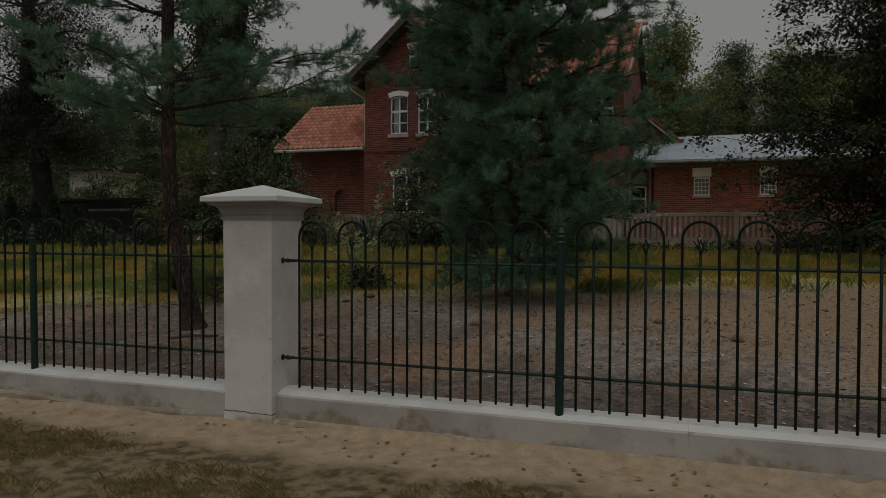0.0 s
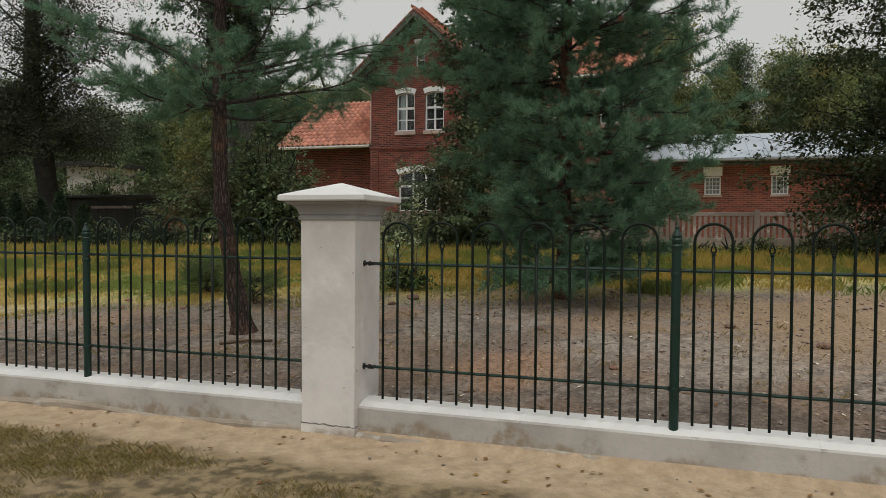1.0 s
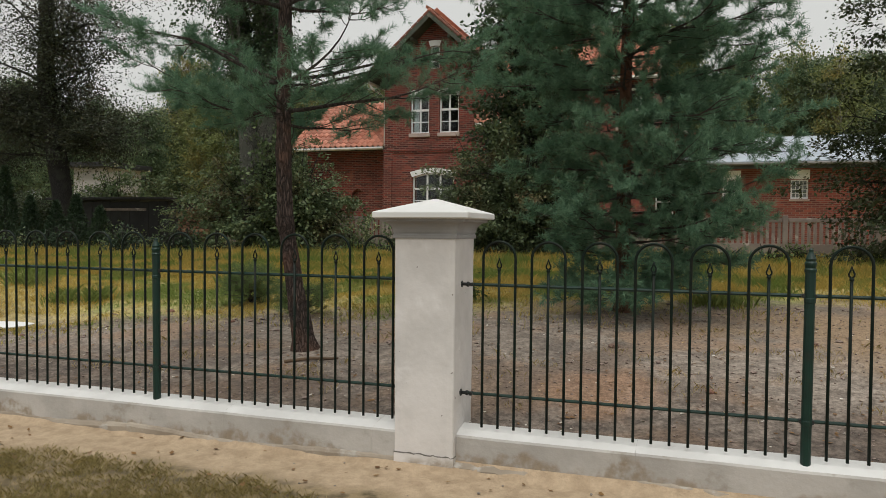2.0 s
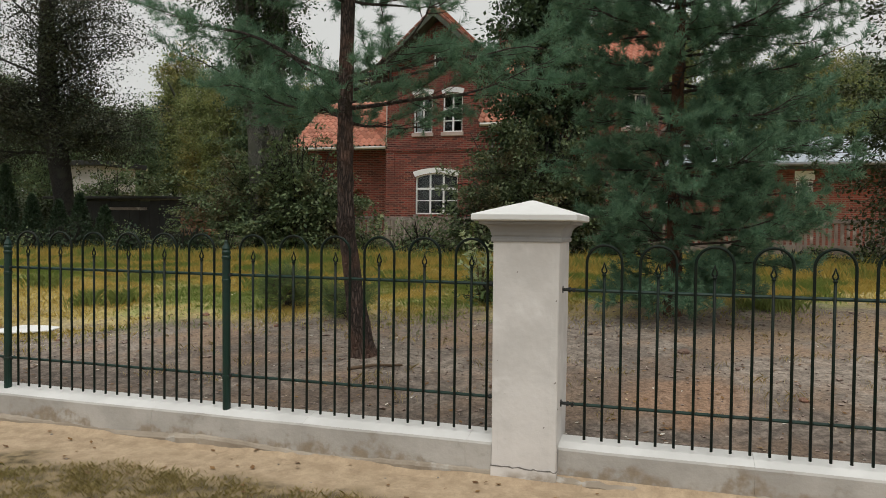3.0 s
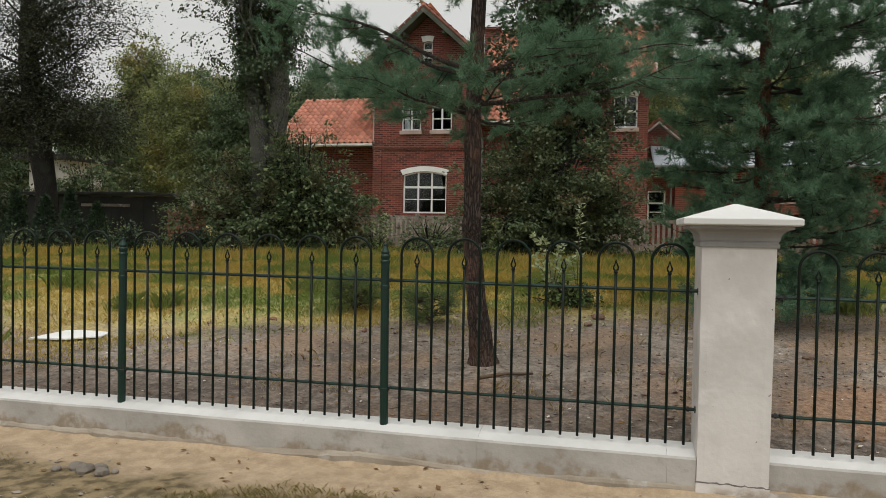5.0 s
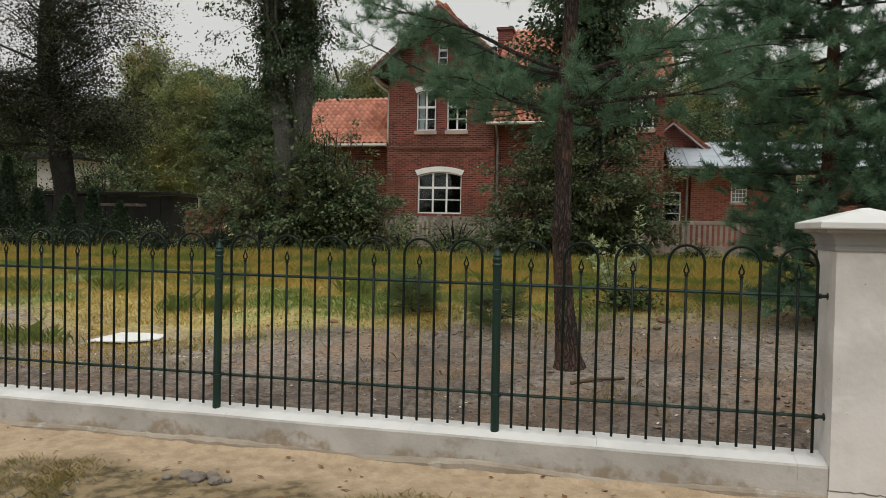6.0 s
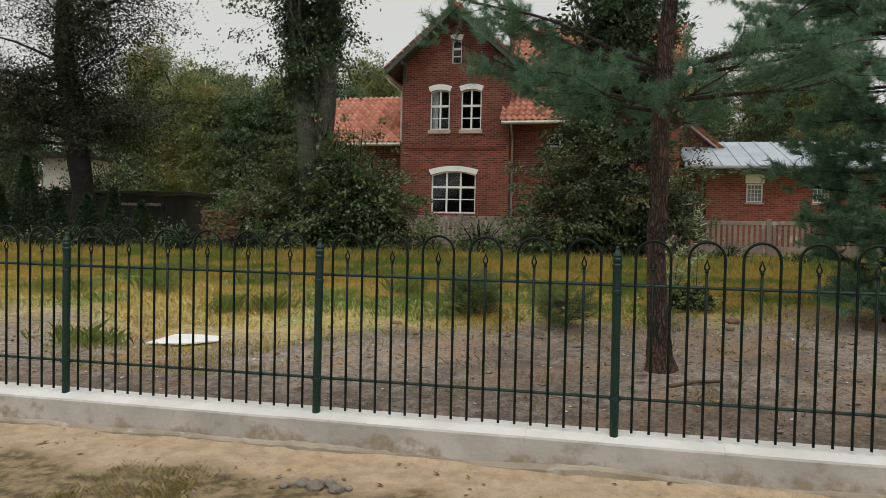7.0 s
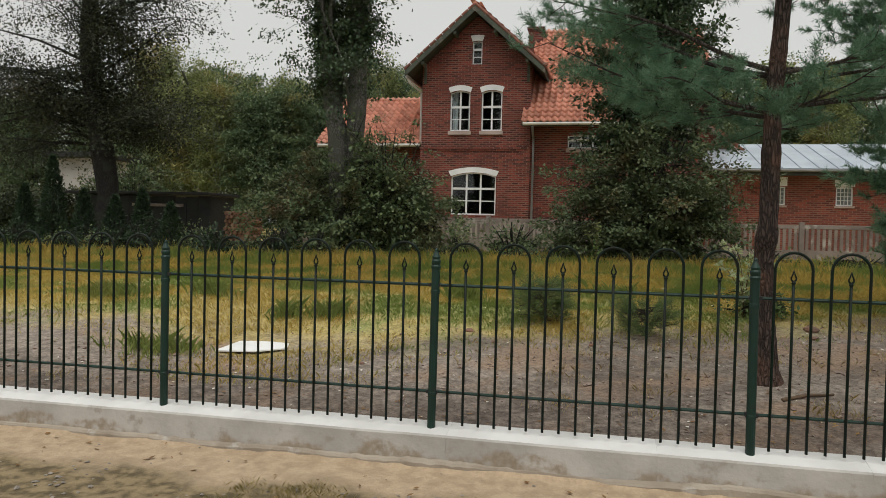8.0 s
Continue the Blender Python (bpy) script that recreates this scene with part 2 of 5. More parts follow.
M_SOFFIT = varied("dark_soffit_wood", (0.055, 0.06, 0.045), (0.035, 0.035, 0.028), 2, 24, 0.85, 0.3, 0.006)
M_ZINC = varied("zinc_sheet", (0.52, 0.58, 0.64), (0.44, 0.49, 0.55), 0.9, 20, 0.45, 0.1, 0.004, metal=0.55)
M_PIPE = varied("dull_zinc_pipe", (0.19, 0.187, 0.18), (0.13, 0.128, 0.122), 2, 20, 0.5, 0.1, 0.004, metal=0.3)
M_GUTTER = varied("pale_metal", (0.58, 0.57, 0.53), (0.46, 0.45, 0.42), 2, 20, 0.5, 0.1, 0.004, metal=0.3)
M_CURTAIN = varied("curtain_cloth", (0.70, 0.72, 0.74), (0.58, 0.60, 0.63), 2, 50, 0.9, 0.2, 0.01)
M_FROST = varied("grey_barred_pane", (0.22, 0.245, 0.25), (0.15, 0.17, 0.175), 4, 40, 0.35, 0.1, 0.004)
# near-black: the gloom of the rooms is put into this colour
M_ROOM = varied("unlit_room_lining", (0.05, 0.05, 0.05), (0.035, 0.035, 0.035), 2, 20, 0.95, 0.1, 0.01)
M_PICKET = varied("weathered_concrete", (0.30, 0.25, 0.225), (0.20, 0.165, 0.15), 1.5, 20, 0.9, 0.4, 0.01, c3=(0.50, 0.46, 0.42), spot=3)
M_RENDER = varied("pale_render", (0.42, 0.40, 0.39), (0.31, 0.30, 0.29), 0.7, 12, 0.9, 0.2, 0.01)
M_TARP = varied("dark_boards", (0.011, 0.012, 0.013), (0.022, 0.023, 0.024), 1.2, 10, 0.7, 0.4, 0.02)
M_SLAB = varied("white_board", (0.82, 0.82, 0.81), (0.74, 0.74, 0.73), 2, 20, 0.6, 0.1, 0.004)
M_LOG = varied("cut_logs", (0.27, 0.145, 0.095), (0.17, 0.095, 0.065), 5, 30, 0.9, 0.4, 0.01, per=0.5)
M_TWIG = varied("dry_twig", (0.10, 0.065, 0.04), (0.16, 0.11, 0.07), 9, 60, 0.9, 0.4, 0.004)
M_LIMB = bark_mat("pine_limb_bark", (0.105, 0.090, 0.080), (0.05, 0.043, 0.039), (0.13, 0.105, 0.088))
M_PINEBARK = bark_mat("pine_bark", (0.120, 0.088, 0.076), (0.048, 0.038, 0.034), (0.165, 0.098, 0.074), 0.24, 44.0)
M_PINEBARK2 = bark_mat("orange_pine_bark", (0.15, 0.075, 0.052), (0.05, 0.03, 0.024), (0.19, 0.095, 0.06))
M_TWINBARK = bark_mat("lichened_grey_bark", (0.21, 0.205, 0.185), (0.08, 0.077, 0.068), (0.13, 0.135, 0.11))
M_DARKBARK = bark_mat("dark_bark", (0.045, 0.042, 0.038), (0.02, 0.019, 0.018), (0.05, 0.05, 0.04))
M_BIRCH = varied("birch_bark", (0.50, 0.48, 0.44), (0.30, 0.28, 0.26), 3, 20, 0.8, 0.2, 0.01, c3=(0.06, 0.06, 0.06), spot=5)
M_NEEDLE = foliage("pine_needles", (0.082, 0.172, 0.110), (0.228, 0.362, 0.224), (0.135, 0.262, 0.168), 0.5, 0.42)
M_LEAF_BUSH = foliage("hazel_leaves", (0.072, 0.112, 0.055), (0.165, 0.208, 0.095), (0.175, 0.122, 0.062))
M_LEAF_DARK = foliage("linden_leaves", (0.030, 0.045, 0.018), (0.058, 0.076, 0.030), (0.075, 0.066, 0.028))
# hazel leaf colours again, darkened a little to stand for shade
M_LEAF_BUSH_SHADED = foliage("shaded_hazel_leaves", (0.064, 0.096, 0.048), (0.145, 0.180, 0.085), (0.155, 0.110, 0.056))
M_LEAF_IVY = foliage("ivy_leaves", (0.038, 0.068, 0.036), (0.086, 0.126, 0.062), (0.072, 0.096, 0.042), 0.45)
M_LEAF_OAK = foliage("oak_leaves", (0.034, 0.044, 0.026), (0.060, 0.070, 0.038), (0.075, 0.062, 0.036))
M_LEAF_FAR = foliage("far_leaves", (0.11, 0.145, 0.055), (0.32, 0.35, 0.14), (0.32, 0.26, 0.09), 0.55, 0.35, 0.5)
M_LEAF_FARD = foliage("far_pine_leaves", (0.055, 0.100, 0.055), (0.185, 0.245, 0.125), (0.18, 0.20, 0.09), 0.55, 0.3, 0.5)
M_THUJA = foliage("thuja_sprays", (0.022, 0.042, 0.022), (0.045, 0.072, 0.035), (0.04, 0.065, 0.028))
M_WEED = foliage("weed_leaves", (0.075, 0.125, 0.040), (0.14, 0.20, 0.065), (0.21, 0.21, 0.08))
M_HERB = foliage("soft_green_herb", (0.30, 0.37, 0.115), (0.46, 0.52, 0.18), (0.50, 0.50, 0.18), 0.6, 0.6)
M_PALELEAF = foliage("pale_weed_leaves", (0.36, 0.44, 0.22), (0.60, 0.64, 0.42), (0.40, 0.46, 0.22), 0.5, 0.45)
M_GRASS = foliage("dry_grass", (0.64, 0.51, 0.15), (0.86, 0.71, 0.27), (0.34, 0.43, 0.13), 0.7, 0.65, 0.9, 0.45, 0.60)
M_STRAW = foliage("straw_grass", (0.58, 0.46, 0.22), (0.76, 0.62, 0.34), (0.42, 0.36, 0.14), 0.75, 0.55)
M_SAPLING = foliage("young_needles", (0.12, 0.185, 0.075), (0.22, 0.28, 0.11), (0.17, 0.23, 0.085), 0.5, 0.45)
M_TURF = foliage("turf_grass", (0.40, 0.34, 0.14), (0.60, 0.50, 0.23), (0.26, 0.29, 0.09), 0.7, 0.55)
M_FALLEN = foliage("fallen_leaves", (0.13, 0.065, 0.03), (0.24, 0.13, 0.05), (0.36, 0.22, 0.06), 0.7, 0.1)
M_FLOWER = foliage("pale_flowers", (0.70, 0.68, 0.52), (0.80, 0.72, 0.35), (0.75, 0.73, 0.62), 0.7, 0.3)
M_PALEBIT = foliage("pale_scrap", (0.60, 0.56, 0.50), (0.74, 0.70, 0.62), (0.62, 0.40, 0.14), 0.8, 0.1)
M_CLOD = varied("soil_clod", (0.31, 0.24, 0.205), (0.22, 0.165, 0.14), 1.6, 40, 0.95, 0.5, 0.01, c3=(0.36, 0.28, 0.235), spot=5)
M_LUMP = varied("earthy_brick", (0.26, 0.13, 0.09), (0.17, 0.11, 0.085), 6, 40, 0.9, 0.5, 0.01, c3=(0.30, 0.25, 0.21), spot=9)
M_CHIPS = varied("stone_chips", (0.30, 0.265, 0.23), (0.18, 0.155, 0.13), 3, 30, 0.9, 0.3, 0.01)
M_GLASS, gn, gl, gb = nodes_of("window_glass", 0.03, 0, 0.5)
gb.inputs["Base Color"].default_value = (0.75, 0.82, 0.80, 1)
gb.inputs["Transmission Weight"].default_value = 1.0
gb.inputs["IOR"].default_value = 1.45

# ---------------------------------------------------------------- mesh helpers


def thing(name, label, category, at=(0, 0, 0), group="", kind=""):
    ob = new(name)
    ob.empty_display_size = 0.2
    ob.matrix_world = Matrix.Translation(at)
    return tagged(ob, label, category, group, kind)


def part(name, data, material, parent=None, label="", smooth=False):
    """data: a bmesh or a mesh, in the parent's own axes."""
    if isinstance(data, bmesh.types.BMesh):
        me = bpy.data.meshes.new(name)
        data.to_mesh(me)
        data.free()
    else:
        me = data
    if material and not me.materials:
        me.materials.append(material)
    if smooth:
        me.polygons.foreach_set("use_smooth", [True] * len(me.polygons))
    ob = new(name, me)
    if parent:
        ob.parent = parent
    return tagged(ob, label)


def box(bm, x0, x1, y0, y1, z0, z1, bev=0.0, m=None):
    c = Matrix.LocRotScale(((x0 + x1) / 2, (y0 + y1) / 2, (z0 + z1) / 2), None, (x1 - x0, y1 - y0, z1 - z0))
    r = bmesh.ops.create_cube(bm, size=1, matrix=(m @ c) if m else c)
    if bev:
        es = {e for v in r["verts"] for e in v.link_edges}
        bmesh.ops.bevel(bm, geom=list(es), offset=bev, segments=2, affect="EDGES", profile=0.5)
    return bm


def boxed(*a, **k):
    return box(bmesh.new(), *a, **k)


def raw(name, verts, faces):
    me = bpy.data.meshes.new(name)
    me.from_pydata([tuple(v) for v in verts], [], faces)
    me.validate()
    me.update()
    return me


def sheet_mesh(name, v):
    """v: (N, k, 3) corner points of N loose faces with k corners each."""
    n, k = v.shape[:2]
    me = bpy.data.meshes.new(name)
    me.vertices.add(n * k)
    me.vertices.foreach_set("co", v.reshape(-1).astype(np.float32))
    me.loops.add(n * k)
    me.loops.foreach_set("vertex_index", np.arange(n * k, dtype=np.int32))
    me.polygons.add(n)
    me.polygons.foreach_set("loop_start", np.arange(0, n * k, k, dtype=np.int32))
    me.update(calc_edges=True)
    return me


class Tubes:
    """Round tapering limbs gathered into one mesh."""

    def __init__(self):
        self.v, self.f = [], []

    def add(self, pts, radii, sides=7, close=True):
        base = len(self.v)
        pts = [Vector(p) for p in pts]
        side = Vector((1, 0, 0))
        for i, p in enumerate(pts):
            d = (pts[min(i + 1, len(pts) - 1)] - pts[max(i - 1, 0)]).normalized()
            side = side - d * side.dot(d)
            if side.length < 1e-4:
                side = d.orthogonal()
            side.normalize()
            up = d.cross(side)
            for k in range(sides):
                a = 2 * math.pi * k / sides
                self.v.append(p + (side * math.cos(a) + up * math.sin(a)) * radii[i])
        for i in range(len(pts) - 1):
            for k in range(sides):
                a, b = base + i * sides + k, base + i * sides + (k + 1) % sides
                self.f.append((a, b, b + sides, a + sides))
        if close:
            self.f.append(tuple(range(base + sides - 1, base - 1, -1)))
            self.f.append(tuple(range(base + (len(pts) - 1) * sides, base + len(pts) * sides)))
        return self

    def mesh(self, name):
        return raw(name, self.v, self.f)


def unit(v):
    return v / (np.linalg.norm(v, axis=-1, keepdims=True) + 1e-9)


def leaves(name, centres, size, rng, out=None, flat=0.35, wide=0.62):
    """Loose pointed leaves at the centres; out: a way each leaf roughly points."""
    n = len(centres)
    a = rng.normal(size=(n, 3))
    if out is not None:
        a = unit(a) + out * 0.9
    a[:, 2] -= 0.25
    a = unit(a)
    up = rng.normal(size=(n, 3)) * flat
    up[:, 2] += 1
    b = unit(np.cross(a, up))
    s = (size * rng.uniform(0.6, 1.25, n))[:, None]
    c = np.cross(a, b) * s * 0.12
    q = np.stack([centres, centres + a * s * 0.5 + b * s * wide / 2 + c, centres + a * s, centres + a * s * 0.5 - b * s * wide / 2 + c], 1)
    return sheet_mesh(name, q)


def needles(name, base, way, length, rng, count=46, nl=0.075, nw=0.006):
    """Pine shoots: needles round each shoot, bent forward."""
    n = len(base)
    t = rng.uniform(0.0, 1.0, (n, count, 1))
    b0 = base[:, None] + way[:, None] * length[:, None, None] * t
    r = rng.normal(size=(n, count, 3))
    r = unit(r - way[:, None] * (r * way[:, None]).sum(-1, keepdims=True))
    d = unit(way[:, None] * rng.uniform(0.35, 1.0, (n, count, 1)) + r * rng.uniform(0.6, 1.0, (n, count, 1)))
    tip = b0 + d * nl * rng.uniform(0.7, 1.2, (n, count, 1))
    w = unit(np.cross(d, rng.normal(size=(n, count, 3)))) * nw
    return sheet_mesh(name, np.stack([b0 - w / 2, b0 + w / 2, tip], 2).reshape(-1, 3, 3))


def wall_with_holes(outline, holes, y0, y1):
    """A wall in the plane of x and z from y0 to y1, with openings cut through."""
    bm = bmesh.new()
    edges = []
    for loop in (outline, *holes):
        vs = [bm.verts.new((x, y0, z)) for x, z in loop]
        edges += [bm.edges.new((vs[i], vs[(i + 1) % len(vs)])) for i in range(len(vs))]
    bmesh.ops.triangle_fill(bm, use_beauty=True, use_dissolve=False, edges=edges, normal=(0, -1, 0))
    r = bmesh.ops.extrude_face_region(bm, geom=bm.faces[:])
    bmesh.ops.translate(bm, verts=[g for g in r["geom"] if isinstance(g, bmesh.types.BMVert)], vec=(0, y1 - y0, 0))
    bmesh.ops.recalc_face_normals(bm, faces=bm.faces[:])
    return bm


def prism(bm, poly, y0, y1):
    """A polygon in x and z drawn out along y."""
    a = [bm.verts.new((x, y0, z)) for x, z in poly]
    b = [bm.verts.new((x, y1, z)) for x, z in poly]
    k = len(poly)
    bm.faces.new(a)
    bm.faces.new(b[::-1])
    for i in range(k):
        bm.faces.new((a[i], b[i], b[(i + 1) % k], a[(i + 1) % k]))
    bmesh.ops.recalc_face_normals(bm, faces=bm.faces[:])
    return bm


def arch(x0, x1, z0, spring, rise, n=10):
    """Outline of an opening with a segmental head."""
    pts = [(x0, z0), (x1, z0)]
    for i in range(n + 1):
        u = 1 - 2 * i / n
        pts.append(((x0 + x1) / 2 + u * (x1 - x0) / 2, spring + rise * (1 - u * u)))
    return pts


GY = [-80, -6, -1.5, -0.14, 0.10, 0.5, 1.5, 4, 7, 10, 14, 22, 60, 600]
GZ = [-0.05, -0.01, 0.005, 0.020, 0.23, 0.28, 0.415, 0.60, 0.76, 0.84, 0.88, 1.02, 1.15, 1.2]


def gz(x, y):
    """Height of the ground."""
    z = float(np.interp(y, GY, GZ))
    if y > 0.35:
        z -= 0.265 * math.exp(-(((x + 6.75) / 1.5) ** 2 + ((y - 2.6) / 1.2) ** 2))  # hollow round the white board
        rough = 1 - math.exp(-(((x + 6.75) / 0.6) ** 4 + ((y - 2.6) / 0.6) ** 4))
        z += rough * (0.035 * noise.noise((x * 1.1, y * 1.1, 0)) * min(1, (y - 0.35)) + 0.012 * noise.noise((x * 5, y * 5, 3)))
    elif y < -0.14:
        z += 0.010 * noise.noise((x * 3, y * 3, 5)) + 0.006 * noise.noise((x * 11, y * 11, 5))
        z += max(0, 1 - abs(y + 0.12) / 0.28) * (0.036 * noise.noise((x * 1.9, 0, 8)) + 0.014 * noise.noise((x * 7, y * 3, 8)))
    return z


def meadow_edge(x):
    return max(2.6, 4.4 + 0.4 * x)

# ---------------------------------------------------------------- ground
xs = np.unique(np.concatenate([np.arange(-9, 6.01, 0.12), np.arange(-30, 24, 1.5), np.linspace(-600, 600, 13)]).round(3))
ys = np.unique(np.concatenate([np.arange(-1.6, 0.0, 0.06), np.array([0.1]), np.arange(0.2, 5, 0.12), np.arange(5, 30, 1.0), np.array([-80, -30, -10, -5, -3, 60, 120, 300, 600])]).round(3))
gv = [(x, y, gz(x, y)) for y in ys for x in xs]
nx = len(xs)
gf = [(j * nx + i, j * nx + i + 1, (j + 1) * nx + i + 1, (j + 1) * nx + i) for j in range(len(ys) - 1) for i in range(nx - 1)]
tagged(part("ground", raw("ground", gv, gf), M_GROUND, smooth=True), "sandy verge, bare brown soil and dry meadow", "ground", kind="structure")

# ---------------------------------------------------------------- fence
POST_X = [-14.2, -12.2, -10.2, -8.2, -6.2, -4.2, -2.2, 2.175, 4.15, 6.12, 8.1]
PZ = 0.262


def plinth_run(x0, x1, front, joints):
    t = thing("plinth", "low pale cast concrete plinth under the iron fence", "plinth", (0, 0, 0), "fence plinths", "structure")
    cuts = [x0] + [j for j in joints if x0 < j < x1] + [x1]
    for a, b in zip(cuts, cuts[1:]):
        bm = bmesh.new()
        g = 0.0005
        pr = [(front, -0.15), (front, PZ - 0.036), (front + 0.012, PZ - 0.024), (0.0, PZ), (0.11, PZ + 0.012), (0.125, PZ), (0.125, -0.15)]
        n = max(2, int((b - a) / 0.25))
        rows = []
        for i in range(n + 1):
            x = a + g + (b - a - 2 * g) * i / n
            rows.append([bm.verts.new((x, y + 0.004 * noise.noise((x * 2, y * 9, z * 9)), z + 0.004 * noise.noise((x * 1.7, z * 7, 2)))) for y, z in pr])
        for r, s in zip(rows, rows[1:]):
            for k in range(len(pr)):
                f = bm.faces.new((r[k], r[(k + 1) % len(pr)], s[(k + 1) % len(pr)], s[k]))
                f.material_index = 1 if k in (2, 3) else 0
        bm.faces.new(rows[0])
        bm.faces.new(rows[-1][::-1])
        bmesh.ops.recalc_face_normals(bm, faces=bm.faces[:])
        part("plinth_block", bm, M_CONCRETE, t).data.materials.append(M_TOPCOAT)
        # rough lip of spilt concrete along the foot
        lip = bmesh.new()
        rows = []
        n = max(3, int((b - a) / 0.05))
        for i in range(n + 1):
            x = a + (b - a) * i / n
            w = max(0.0, 0.012 + 0.05 * noise.noise((x * 1.3, 1, 4)) + 0.016 * noise.noise((x * 9, 2, 4)))
            h = 0.062 + 0.035 * noise.noise((x * 1.1, 5, 2)) + 0.012 * noise.noise((x * 14, 3, 1))
            rows.append([lip.verts.new(c) for c in ((x, front + 0.004, h + 0.012), (x, front - 0.004 - w * 0.6, h), (x, front - 0.008 - w, h - 0.016), (x, front - 0.004 - w * 0.8, -0.10))])
        for r, s in zip(rows, rows[1:]):
            for k in range(3):
                lip.faces.new((r[k], s[k], s[k + 1], r[k + 1]))
        bmesh.ops.recalc_face_normals(lip, faces=lip.faces[:])
        part("concrete_lip", lip, M_LIP, t, "rough lip of spilt concrete")


plinth_run(-15.2, -0.241, -0.112, [-13.4, -11.2, -8.1, -6.9, -4.075, -2.75, -1.55, -0.404])
plinth_run(0.161, 9.2, -0.076, [1.265, 2.95, 4.6, 6.3])


def make_post():
    t = thing("fence_post", "dark green round iron fence post with ringed cap", "fence post", (0, 0, 0), "fence posts")
    def lathe(prof, sides=14):
        return Tubes().add([(0, 0, z) for z, r in prof], [r for z, r in prof], sides)
    part("post_shaft", lathe([(-0.05, 0.028), (1.06, 0.028)]).mesh("post_shaft"), M_IRON, t, smooth=False)
    part("post_cap", lathe([(1.06, 0.031), (1.075, 0.033), (1.085, 0.027), (1.10, 0.031), (1.112, 0.032), (1.122, 0.026), (1.135, 0.029), (1.15, 0.022), (1.165, 0.015), (1.175, 0.012), (1.185, 0.013), (1.195, 0.004)]).mesh("post_cap"), M_IRON, t, "ringed iron cap with a small knob")
    for z in (0.225, 0.905):
        part("clamp", lathe([(z - 0.014, 0.029), (z - 0.010, 0.031), (z + 0.010, 0.031), (z + 0.014, 0.029)]).mesh("clamp"), M_IRON, t)
    return t


def make_panel():
    """A fence panel, 2 m long, from x = 0."""
    t = thing("iron_railing", "dark green wrought iron railing with hooped tops", "railing", (0, 0, 0), "iron railings")
    for z in (0.236, 0.950):
        r = part("rail", Tubes().add([(0.012, 0.014, z), (1.988, 0.014, z)], [0.0105, 0.0105], 8).mesh("rail"), M_IRON, t)
        for x in (0.03, 1.97):
            part("bolt", Tubes().add([(x, 0.03, z), (x, -0.012, z)], [0.013, 0.013], 6).mesh("bolt"), M_BRACKET, r)
    sp = 2.0 / 19
    for k in range(6):
        xa = sp * (1 + 3 * k)
        rad = sp
        pts = [(xa, 0, 0.022), (xa, 0, 0.5), (xa, 0, 1.126)]
        pts += [(xa + rad - rad * math.cos(a), 0, 1.126 + rad * math.sin(a)) for a in np.linspace(0, math.pi, 13)[1:-1]]
        pts += [(xa + 2 * rad, 0, 1.126), (xa + 2 * rad, 0, 0.5), (xa + 2 * rad, 0, 0.022)]
        part("hoop", Tubes().add(pts, [0.0089] * len(pts), 7).mesh("hoop"), M_BAR, t, smooth=True)
        b = part("picket", Tubes().add([(xa + sp, 0, 0.022), (xa + sp, 0, 1.062)], [0.0089, 0.0089], 7).mesh("picket"), M_BAR, t, smooth=True)
        tip = Tubes()
        z0 = 1.045
        tip.add([(xa + sp, 0, z0), (xa + sp, 0, z0 + 0.012)], [0.014, 0.011], 8)
        for s in (-1, 1):
            tip.add([(xa + sp, 0, z0 + 0.010), (xa + sp + s * 0.013, 0, z0 + 0.024), (xa + sp + s * 0.014, 0, z0 + 0.036), (xa + sp + s * 0.006, 0, z0 + 0.056), (xa + sp, 0, z0 + 0.082)], [0.006, 0.0055, 0.005, 0.0045, 0.002], 6)
        part("spear_tip", tip.mesh("spear_tip"), M_BAR, b, "open iron spear tip", smooth=True)
    return t


post0, panel0 = make_post(), make_panel()
rng0 = random.Random(4)
for i, x in enumerate(POST_X):
    m = Matrix.Translation((x, 0, PZ)) @ pose(0, 0, 0, rng0.uniform(-0.4, 0.4), rng0.uniform(-0.5, 0.5), rng0.uniform(-40, 40))
    if i:
        copy_thing(post0, m)
    else:
        post0.matrix_basis = m
starts = [-14.2, -12.2, -10.2, -8.2, -6.2, -4.2, -2.2, 0.205, 2.175, 4.15, 6.12]
for i, x in enumerate(starts):
    m = Matrix.Translation((x, 0, PZ)) @ pose(0, 0, 0, rng0.uniform(-0.25, 0.25), 0, 0) @ Matrix.Diagonal((0.986 if x > 0 else 1.0, 1, 0.978 if x > 0 else 1.0, 1))
    if i:
        copy_thing(panel0, m)
    else:
        panel0.matrix_basis = m


